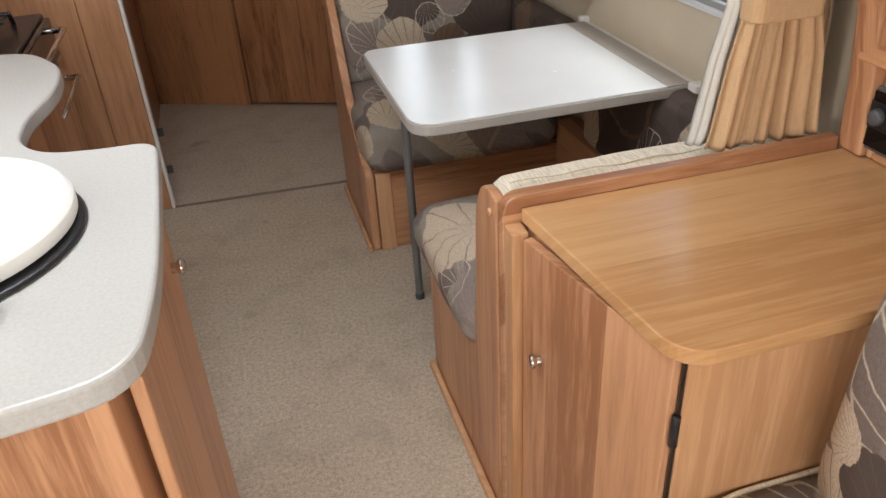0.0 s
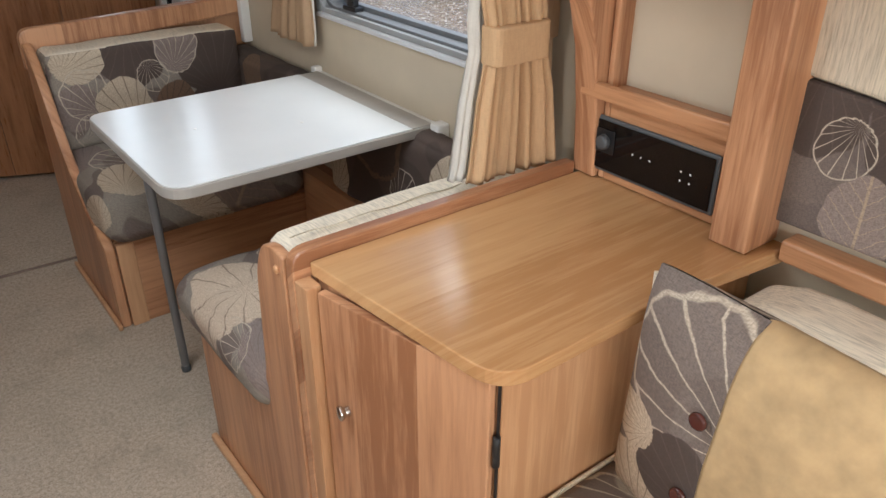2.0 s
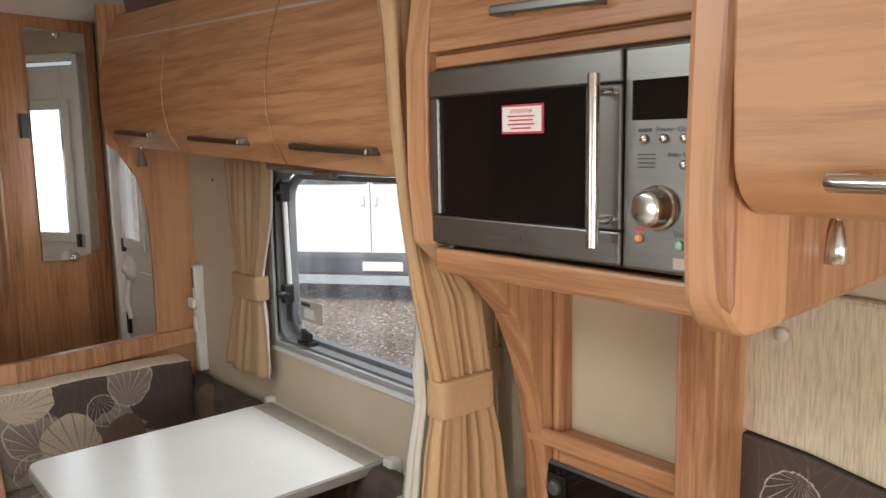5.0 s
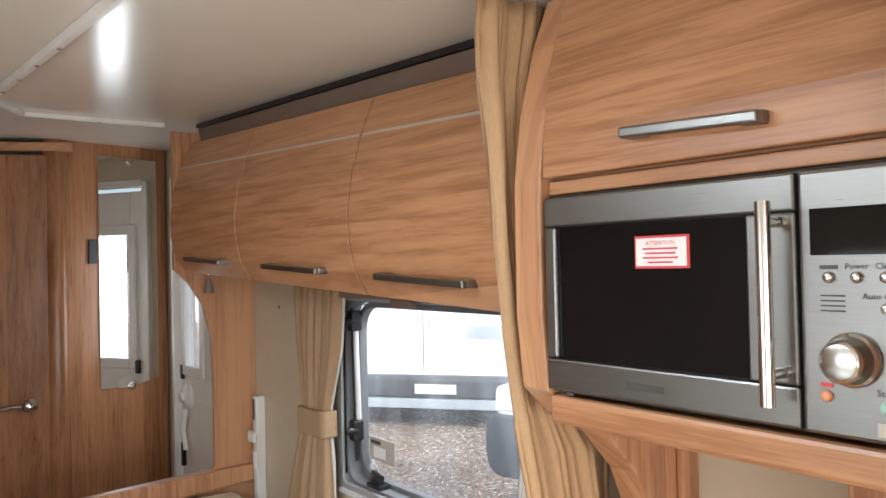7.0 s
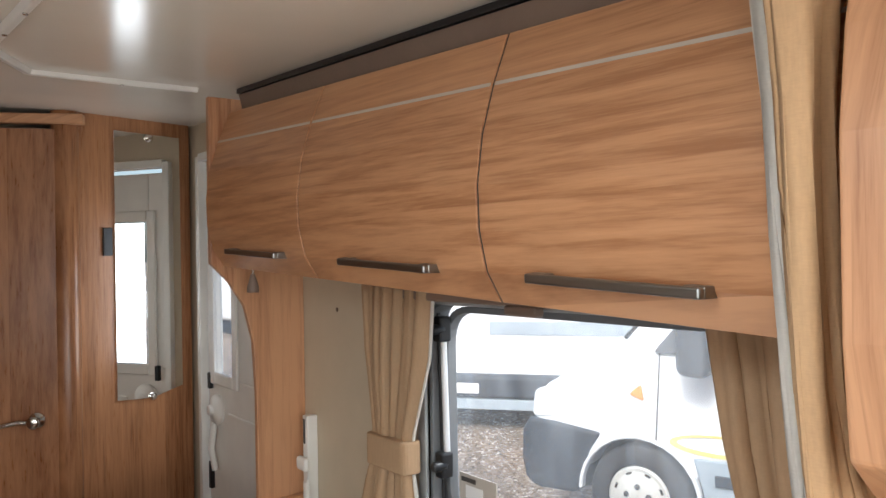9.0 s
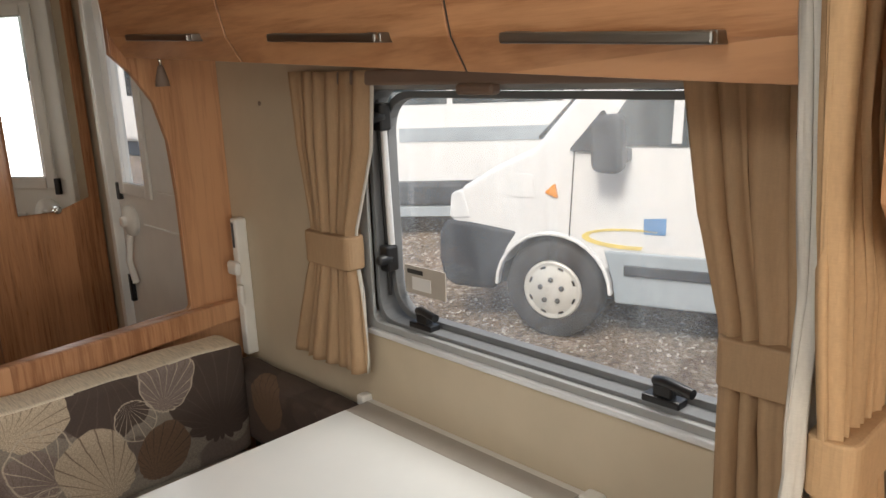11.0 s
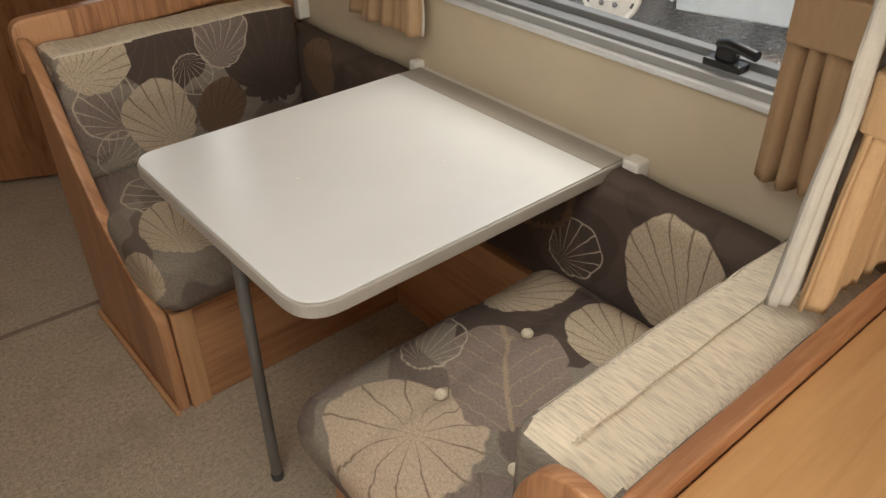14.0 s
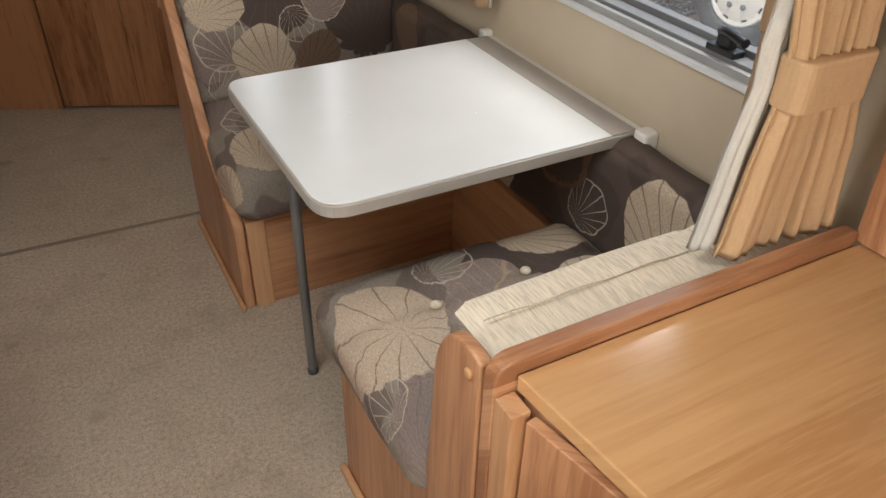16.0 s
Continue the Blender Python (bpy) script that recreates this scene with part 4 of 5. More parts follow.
# ---- upper cupboards over the dinette ----
def upper_cupboards():
    prof = [(1.405, 1.457), (1.375, 1.505), (1.36, 1.57), (1.358, 1.64), (1.37, 1.72), (1.395, 1.80), (1.43, 1.885)]
    for a, b in ((2.638, 3.182), (2.031, 2.632), (1.475, 2.025)):
        o = base("wall_cupboard", "curved wood overhead cupboard door with a steel bar handle", "cupboard", "", "overhead cupboards")
        back = [(x + 0.02, z) for x, z in prof][::-1]
        prism("door", prof + back, "Y", a, b, WOOD_Y, o, 0.0015, UP)
        body = [(1.445, 1.459)] + [(x + 0.04, z) for x, z in prof[1:]] + [(WALL, 1.885), (WALL, 1.47)]
        prism("body", body, "Y", a + 0.001, b - 0.001, WOOD_Y, o, 0, UP)
        if a < 2.6:
            # Dark strip set between the doors as the shade of the open gap.
            gap = [(x + 0.003, z) for x, z in prof] + [(x + 0.018, z) for x, z in prof][::-1]
            prism("gap_shade_strip", gap, "Y", b + 0.0005, b + 0.0055, INK, o, 0, UP)
        strip = [(1.3935, 1.797), (1.3985, 1.808), (1.402, 1.807), (1.397, 1.796)]
        prism("trim_strip", strip, "Y", a + 0.002, b - 0.002, GREYSTRIP, o, 0, UP)
        mid, half = (1.77, 0.142) if a < 1.5 else ((a + b) / 2 - 0.033, 0.145)
        bar_handle(o, 1.372, mid - half, mid + half, 1.503)
    # Brown and black strips put the shadow under the ceiling edge into colour.
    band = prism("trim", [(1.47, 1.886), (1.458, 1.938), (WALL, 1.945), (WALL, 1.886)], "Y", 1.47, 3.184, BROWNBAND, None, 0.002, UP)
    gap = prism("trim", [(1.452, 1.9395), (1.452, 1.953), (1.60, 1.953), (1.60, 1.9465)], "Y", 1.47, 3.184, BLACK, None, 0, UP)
    tagged(gap, "black strip standing in for the shadow gap under the ceiling edge", "trim", "", "structure")
    tagged(band, "brown strip with the shade between cupboards and ceiling in its colour", "trim", "", "structure")
    l = base("reading_lamp", "small bronze spot lamp under the cupboard end", "lamp")
    lathe("shade", [(0.006, 0.05), (0.009, 0.04), (0.016, 0.015), (0.017, 0.0), (0.012, 0.001)], (1.455, 3.10, 1.44), (0, 0, 0), BROWNBAND, l, 16)
    lathe("stem", [(0.004, 0), (0.004, 0.03)], (1.455, 3.10, 1.488), (0, 0, 0), CHROME, l, 10)
    rr = base("curtain_ring", "steel-rimmed spot lamp beside the curtain", "lamp")
    lathe("rim", [(0.024, 0), (0.027, 0.006), (0.024, 0.014), (0.016, 0.012), (0.014, 0.004)], (1.575, 1.60, 1.37), (0, -80, 0), CHROME, rr)
    lathe("stem", [(0.005, 0), (0.005, 0.1)], (1.585, 1.60, 1.37), (0, 0, 0), CHROME, rr, 10)


upper_cupboards()


# ---- microwave unit ----
def microwave_unit():
    o = base("microwave_housing", "wood housing with curved side panels round the microwave", "cabinet")
    left = [(WALL, 0.765), (1.588, 0.765), (1.578, 0.90), (1.562, 1.02), (1.54, 1.10), (1.50, 1.19), (1.44, 1.255), (1.36, 1.30), (1.315, 1.34), (1.305, 1.45), (1.307, 1.64), (1.322, 1.74), (1.35, 1.84), (1.385, 1.922), (WALL, 1.922)]
    prism("side_panel", left, "Y", 1.40, 1.455, WOOD_Z, o, 0.004, 0)
    right = rounded([(1.245, 1.90), (1.232, 1.60), (1.228, 1.42), (1.235, 1.325), (1.27, 1.292), (1.32, 1.292), (1.45, 1.298), (WALL, 1.31), (WALL, 1.90)], [0, 0.1, 0.1, 0.05, 0.02, 0.03, 0.03, 0, 0], 5)
    prism("side_panel", right, "Y", 0.843, 0.897, WOOD_Z, o, 0.01)
    box("shelf", (1.315, 1.645), (0.899, 1.399), (1.295, 1.335), WOOD_Y, o, 0.006)
    box("top_rail", (1.322, 1.6), (0.90, 1.398), (1.6165, 1.636), WOOD_Y, o, 0.003)
    box("rear_panel", (1.640, 1.646), (1.10, 1.40), (0.92, 1.294), CREAM, o, 0)
    box("upright", (1.60, 1.646), (1.385, 1.399), (0.765, 1.294), WOOD_Z, o, 0.003)
    box("post", (1.548, 1.645), (1.03, 1.10), (0.765, 1.294), WOOD_Z, o, 0.004)
    box("console", (1.60, 1.645), (1.101, 1.384), (0.765, 0.925), WOOD_Y, o, 0.003)
    box("console_shelf", (1.585, 1.645), (1.101, 1.399), (0.926, 0.948), WOOD_Y, o, 0.004)
    box("shelf_lip", (1.572, 1.584), (1.101, 1.44), (0.93, 0.962), WOOD_Y, o, 0.004)
    d = base("wall_cupboard", "wood flap cupboard above the microwave with steel handle", "cupboard", "", "overhead cupboards")
    prof = [(1.308, 1.64), (1.310, 1.70), (1.326, 1.80), (1.36, 1.90)]
    prism("door", prof + [(x + 0.02, z) for x, z in prof][::-1], "Y", 0.90, 1.396, WOOD_Y, d, 0.003, 0)
    prism("body", [(1.335, 1.638), (1.338, 1.70), (1.354, 1.80), (1.388, 1.90), (WALL, 1.90), (WALL, 1.638)], "Y", 0.902, 1.395, WOOD_Y, d, 0, 0)
    h = base("control_panel", "black control panel with a round dial in wood", "control panel")
    box("bezel", (1.592, 1.5995), (1.128, 1.415), (0.783, 0.895), GREY, h, 0.004)
    box("face", (1.589, 1.5915), (1.136, 1.407), (0.79, 0.888), GLOSSBLACK, h, 0.001)
    box("dial_plate", (1.586, 1.5885), (1.355, 1.40), (0.825, 0.872), BLACK, h, 0.004)
    lathe("dial", [(0.015, 0), (0.014, 0.01), (0.011, 0.013)], (1.586, 1.378, 0.848), (0, -90, 0), GREY, h)
    for k, (y, z) in enumerate(((1.31, 0.842), (1.29, 0.842), (1.27, 0.842), (1.20, 0.845), (1.18, 0.845), (1.20, 0.828), (1.18, 0.828))):
        lathe("indicator", [(0.0022, 0), (0.0022, 0.0012)], (1.589, y, z), (0, -90, 0), PAPER, h, 8)
    s = lathe("socket", [(0.011, 0), (0.011, 0.004), (0.008, 0.005)], (1.60, 1.1145, 0.835), (0, -90, 0), BLACK, None)
    tagged(s, "small round black socket beside the control panel", "socket")
    bar_handle(d, 1.313, 1.055, 1.24, 1.715)


microwave_unit()


def microwave():
    m = base("microwave", "brushed steel built-in microwave with a dark glass door", "microwave")
    x = 1.302
    box("case", (x + 0.01, 1.62), (0.948, 1.424), (1.338, 1.610), BLACK, m, 0.003)
    # door frame of four steel bars round the glass
    box("door_frame", (x, x + 0.02), (1.062, 1.424), (1.566, 1.606), STEEL, m, 0.003)
    box("door_frame", (x, x + 0.02), (1.062, 1.424), (1.342, 1.385), STEEL, m, 0.003)
    box("door_frame", (x, x + 0.02), (1.404, 1.424), (1.386, 1.565), STEEL, m, 0.003)
    box("door_frame", (x, x + 0.02), (1.062, 1.118), (1.386, 1.565), STEEL, m, 0.003)
    box("door_glass", (x + 0.006, x + 0.016), (1.119, 1.403), (1.387, 1.564), GLOSSBLACK, m, 0)
    box("control_face", (x + 0.002, x + 0.02), (0.948, 1.0595), (1.340, 1.606), STEEL, m, 0.004)
    box("display", (x + 0.0005, x + 0.0018), (0.963, 1.047), (1.520, 1.567), GLOSSBLACK, m, 0.001)
    for y in (0.975, 1.002, 1.029):
        lathe("button", [(0.006, 0), (0.0055, 0.004), (0.003, 0.006)], (x + 0.002, y, 1.498), (0, -90, 0), CHROME, m, 16)
        if y > 1.02:
            box("print", (x + 0.001, x + 0.0018), (y - 0.009, y + 0.009), (1.506, 1.510), INK, m, 0)
    lettering("Power", 1.002, 1.5085, x + 0.0012, 0.0085, INK, m)
    lettering("Clock", 0.975, 1.5085, x + 0.0012, 0.0085, INK, m)
    lettering("Auto Cook", 0.978, 1.4795, x + 0.0012, 0.0085, INK, m)
    lettering("Start", 0.978, 1.388, x + 0.0012, 0.0095, INK, m)
    lathe("button", [(0.006, 0), (0.0055, 0.004), (0.003, 0.006)], (x + 0.002, 0.975, 1.468), (0, -90, 0), CHROME, m, 16)
    for k in range(4):
        box("print", (x + 0.001, x + 0.0018), (1.014, 1.038), (1.464 + 0.005 * k, 1.4655 + 0.005 * k), INK, m, 0)
    lathe("dial", [(0.027, 0), (0.027, 0.006), (0.023, 0.008), (0.021, 0.026), (0.017, 0.03)], (x + 0.002, 1.008, 1.418), (0, -90, 0), CHROME, m, 36)
    lathe("button", [(0.006, 0), (0.0055, 0.004), (0.003, 0.006)], (x + 0.002, 1.034, 1.38), (0, -90, 0), ORANGE, m, 16)
    lathe("button", [(0.006, 0), (0.0055, 0.004), (0.003, 0.006)], (x + 0.002, 0.978, 1.375), (0, -90, 0), GREEN, m, 16)
    box("print", (x + 0.001, x + 0.0018), (1.028, 1.04), (1.389, 1.393), RED, m, 0)
    box("emblem", (x + 0.001, x + 0.0018), (0.965, 0.987), (1.347, 1.36), GREYSTRIP, m, 0)
    box("emblem", (x - 0.0012, x - 0.0003), (1.23, 1.285), (1.358, 1.366), INK, m, 0)
    tube("handle", [(x - 0.034, 1.077, 1.576), (x - 0.034, 1.077, 1.368)], 0.008, CHROME, m)
    for z in (1.555, 1.40):
        tube("handle_foot", [(x - 0.034, 1.077, z), (x + 0.002, 1.075, z)], 0.006, CHROME, m)
    for y in (0.98, 1.40):
        lathe("foot", [(0.006, 0), (0.006, 0.006)], (x + 0.02, y, 1.333), (0, 0, 0), GREY, m, 10)
    m.location = (0, -0.035, 0.004)
    n = base("warning_label", "white label with a red border on the glass", "label")
    n.location = (0, -0.012, -0.010)
    box("border", (x + 0.004, x + 0.0055), (1.168, 1.247), (1.522, 1.562), RED, n, 0)
    box("field", (x + 0.0025, x + 0.0038), (1.171, 1.244), (1.525, 1.559), PAPER, n, 0)
    lettering("ATTENTION", 1.208, 1.5525, x + 0.002, 0.0075, RED, n)
    for k in range(1, 5):
        w = (0.03, 0.05, 0.044, 0.05, 0.036)[k]
        box("print", (x + 0.0015, x + 0.0024), (1.208 - w / 2, 1.208 + w / 2), (1.5505 - 0.0055 * k, 1.5525 - 0.0055 * k + (0.001 if k == 0 else 0)), RED, n, 0)


microwave()


def lounge_cupboard():
    o = base("wall_cupboard", "wood overhead cupboard above the lounge with steel handle", "cupboard", "", "overhead cupboards")
    prof = rounded([(1.225, 1.855), (1.215, 1.60), (1.225, 1.46), (1.26, 1.425), (WALL, 1.405), (WALL, 1.855)], [0, 0.15, 0.06, 0.05, 0, 0])
    prism("body", prof, "Y", 0.1, 0.838, WOOD_Y, o, 0.004)
    tube("handle", [(1.20, 0.735, 1.462), (1.195, 0.725, 1.462), (1.195, 0.48, 1.462)], 0.008, CHROME, o)
    box("handle_foot", (1.198, 1.226), (0.71, 0.74), (1.455, 1.471), CHROME, o, 0.003)
    l = base("reading_lamp", "small satin steel spot lamp under the cupboard", "lamp")
    lathe("shade", [(0.005, 0.052), (0.008, 0.044), (0.013, 0.022), (0.0155, 0.0), (0.012, 0.001)], (1.46, 0.835, 1.352), (0, 0, 0), CHROME, l)
    lathe("stem", [(0.005, 0), (0.005, 0.025)], (1.46, 0.835, 1.402), (0, 0, 0), CHROME, l, 12)


lounge_cupboard()


# ---- curtains ----
def curtains():
    def tie(o, u0, u1, depth, z, mat, along, h=0.075):
        pts = rounded([(u0, depth - 0.029), (u1, depth - 0.029), (u1, depth + 0.027), (u0, depth + 0.027)], 0.022, 5)
        pts = pts if along == "x" else [(b, a) for a, b in pts]
        prism("tie_back", pts, "Z", z - h / 2, z + h / 2, mat, o, 0.004)

    a = base("curtain", "tan pleated curtain gathered by a tie-back", "curtain", "", "window curtains")
    curtain("cloth", [(1.462, 2.48, 2.76, 0.012), (1.3, 2.505, 2.75, 0.017), (1.12, 2.57, 2.72, 0.015), (1.06, 2.575, 2.72, 0.013), (0.98, 2.56, 2.75, 0.018), (0.82, 2.545, 2.81, 0.024), (0.79, 2.545, 2.82, 0.024)], "y", 1.605, 6, CURTAIN, a, (LINING, 0.03), 2)
    tie(a, 2.565, 2.735, 1.605, 1.07, CURTAIN, "y")
    b = base("curtain", "brown-tan pleated curtain with a tie-back", "curtain", "", "window curtains")
    curtain("cloth", [(1.45, 1.545, 1.795, 0.012), (1.25, 1.545, 1.765, 0.015), (1.10, 1.555, 1.725, 0.017), (1.04, 1.56, 1.72, 0.015), (0.95, 1.555, 1.72, 0.016), (0.79, 1.545, 1.715, 0.018)], "y", 1.605, 5, CURTAIN, b, None, 5)
    tie(b, 1.555, 1.725, 1.605, 1.045, CURTAIN, "y")
    c = base("curtain", "tan dividing curtain with white lining and tie-back", "curtain", "", "divider curtain")
    rows = [(1.93, 1.285, 1.475, 0.018), (1.87, 1.28, 1.45, 0.026), (1.80, 1.283, 1.42, 0.024), (1.69, 1.30, 1.395, 0.02), (1.55, 1.31, 1.395, 0.019), (1.40, 1.328, 1.40, 0.018), (1.31, 1.342, 1.43, 0.018), (1.22, 1.355, 1.50, 0.017), (1.08, 1.385, 1.525, 0.014), (1.02, 1.39, 1.525, 0.014), (0.93, 1.37, 1.55, 0.016), (0.80, 1.352, 1.562, 0.018), (0.775, 1.345, 1.568, 0.016)]
    curtain("cloth", rows, "x", 1.502, 7, CURTAIN_GOLD, c, None, 8)
    lin = [(z, lo + (-0.012 if z < 1.2 else 0.036), lo + (0.05 if z < 1.2 else 0.08), amp * 0.8) for z, lo, hi, amp in rows[2:]]
    curtain("lining", lin, "x", 1.538, 3, LINING, c, None, 4)
    rl = [(z, hi - 0.03, hi + 0.012, 0.006) for z, lo, hi, amp in rows[6:]]
    curtain("lining", rl, "x", 1.53, 2, LINING, c, None, 7)
    tie(c, 1.388, 1.526, 1.502, 1.035, CURTAIN_GOLD, "x", 0.07)
    for k in range(4):
        lathe("hook", [(0.006, 0), (0.006, 0.012)], (1.32 + 0.045 * k, 1.50, 1.915), (0, 0, 0), WHITE, c, 10)


curtains()


# ---- worktop cabinet ----
def worktop_cabinet():
    o = base("cabinet", "wood cabinet with a round-cornered worktop and one door", "cabinet")
    top = rounded([(0.976, 1.447), (1.022, 1.026), (1.38, 1.03), (1.645, 1.0), (1.645, 1.447)], [0.004, 0.06, 0.03, 0.02, 0], 8)
    prism("worktop", top, "Z", 0.737, 0.762, WOOD_TOP, o, 0.006, 0, 3)
    rail = rounded([(0.945, 0.0), (0.945, 0.785), (1.585, 0.785), (1.585, 0.0)], [0, 0.035, 0, 0], 6)
    prism("rear_board", rail, "Y", 1.4485, 1.474, WOOD_X, o, 0.003)
    box("corner_strip", (0.9465, 0.975), (1.410, 1.4483), (0.0, 0.736), EDGING, o, 0.002)
    prism("body", [(0.985, 1.407), (1.055, 1.074), (1.64, 1.074), (1.64, 1.44), (0.985, 1.44)], "Z", 0.0, 0.736, WOOD_Z, o, 0.002)
    prism("door", [(0.963, 1.403), (1.034, 1.062), (1.050, 1.066), (0.979, 1.406)], "Z", 0.03, 0.73, WOOD_Z, o, 0.002)
    prism("hinge_gap", [(1.047, 1.060), (1.052, 1.062), (1.052, 1.058), (1.0475, 1.0575)], "Z", 0.03, 0.73, BLACK, o, 0)
    box("side_panel", (1.0525, 1.63), (1.0555, 1.0735), (0.0, 0.735), EDGING, o, 0.002)
    lathe("knob", [(0.010, 0), (0.008, 0.008), (0.013, 0.013), (0.0135, 0.018), (0.008, 0.021)], (0.9745, 1.348, 0.518), (0, -90, -12), CHROME, o)
    for z in (0.605, 0.12):
        lathe("hinge", [(0.006, -0.028), (0.006, 0.028)], (1.046, 1.057, z), (0, 0, 0), BLACK, o, 12)


worktop_cabinet()


# ---- lounge ----
def lounge():
    o = base("lounge_bench", "wood lounge bench base under the cushions", "bench")
    box("base", (1.0, 1.645), (-1.0, 1.05), (0.0, 0.33), WOOD_Y, o, 0.004)
    c = base("seat_cushion", "leaf-patterned lounge seat cushion with piped edge", "cushion", "", "seat cushions")
    pts = rounded([(0.945, -0.95), (1.63, -0.95), (1.63, 1.05), (1.12, 1.05), (0.945, 0.93)], [0.05, 0, 0, 0.06, 0.1], 8)
    prism("body", pts, "Z", 0.332, 0.465, LEAF_SEAT, c, 0.035, 0, 5)
    pipe = [(p[0], p[1], 0.452) for p in rounded([(0.949, -0.9), (0.949, 0.93), (1.12, 1.046), (1.5, 1.047)], [0, 0.1, 0.06, 0], 8)]
    tube("piping", pipe, 0.005, RIB_X, c)
    b = cushion("back_cushion", (1.46, 1.625), (-0.9, 1.0), (0.468, 0.735), RIB_X, None, 0.05, 0.012, (), None, (), 13)
    tagged(b, "cream slub lounge back cushion", "cushion", "back cushions")
    r = tagged(box("trim", (1.60, 1.648), (-0.9, 1.0), (0.752, 0.79), WOOD_Y, None, 0.005), "wood rail above the lounge cushion", "rail", "", "structure")
    p = base("wall_pad", "padded wall panel, cream above and leaf-patterned below", "wall panel")
    prism("lower_pad", [(0.1, 0.805), (1.04, 0.805), (1.04, 1.045), (0.93, 1.035), (0.82, 1.015), (0.6, 1.0), (0.1, 0.97)], "X", 1.626, 1.649, LEAF_PAD, p, 0.006)
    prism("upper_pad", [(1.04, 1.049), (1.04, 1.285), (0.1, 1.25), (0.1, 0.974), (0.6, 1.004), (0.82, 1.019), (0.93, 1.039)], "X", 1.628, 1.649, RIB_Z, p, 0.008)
    prism("edge_piping", [(1.042, 0.80), (1.048, 0.80), (1.048, 1.285), (1.042, 1.285)], "X", 1.624, 1.649, LINING, p, 0.002)
    lathe("stud", [(0.008, 0), (0.012, 0.006), (0.010, 0.012), (0.004, 0.014)], (1.628, 0.972, 1.212), (0, -90, 0), GREYSTRIP, p)
    # pillow
    m = base("pillow", "square pillow, leaf-patterned flap buttoned over mustard suede", "pillow")
    place = pose(1.29, 0.815, 0.645, 0, 0, 0) @ pose(0, 0, 0, 0, 2, 0) @ pose(0, 0, 0, 2, 0, 0)

    def puffy(name, u0, u1, mat, parent, lift=0.0):
        bm = bmesh.new()
        n = 26
        half = 0.21
        for side in (-1, 1):
            grid = []
            for i in range(n + 1):
                row = []
                for j in range(n + 1):
                    u = u0 + (u1 - u0) * i / n
                    v = -1 + 2 * j / n
                    rc = 1 - 0.055 * (u * v) ** 4
                    k = max(0.0, (1 - u * u)) ** 0.42 * max(0.0, (1 - v * v)) ** 0.42
                    wr = 0.006 * noise.noise(Vector((u * 2.2, v * 3.0, side + 5)))
                    pinch = 1 - 0.05 * (1 - u * u) * (v * v)
                    row.append(bm.verts.new(place @ Vector((side * (0.07 * k + lift * (side < 0)) + wr * k, half * u * rc * (1 - 0.05 * (1 - v * v) * (u * u)), half * v * pinch * rc))))
                grid.append(row)
            for i in range(n):
                for j in range(n):
                    bm.faces.new((grid[i][j], grid[i + 1][j], grid[i + 1][j + 1], grid[i][j + 1]))
        bmesh.ops.remove_doubles(bm, verts=bm.verts, dist=0.0005)
        return finish(name, bm, mat, parent, 0, True)

    puffy("suede_side", -1.0, 0.15, SUEDE, m)
    puffy("leaf_flap", 0.13, 1.0, LEAF_PILLOW, m, 0.003)
    for v in (-0.36, 0.28):
        q = place @ Vector((-0.074, 0.21 * 0.23, 0.21 * v))
        lathe("button", [(0.013, 0), (0.013, 0.005), (0.010, 0.007), (0.006, 0.005)], tuple(q), (0, -88, 0), BUTTON, m)
    edge = [place @ Vector((0, 0.207 * (1 - 0.05 * (1 - (k / 10 - 1) ** 2)), 0.2 * (k / 10 - 1))) for k in range(1, 20)]
    tube("piping", [tuple(e) for e in edge], 0.004, RIB_X, m)


LEAF_PILLOW = leaf_print("leaf_fabric_pillow", (0, 1, 0), (0, 0, 1), [
    (0.88, 0.73, 60, 0.14, "line"), (0.95, 0.50, 0, 0.09, "cream"), (0.87, 0.575, 60, 0.09, "dark"), (0.98, 0.62, 90, 0.05, "cream")], GROUND_TAUPE, (0.22, 0.175, 0.15))
lounge()


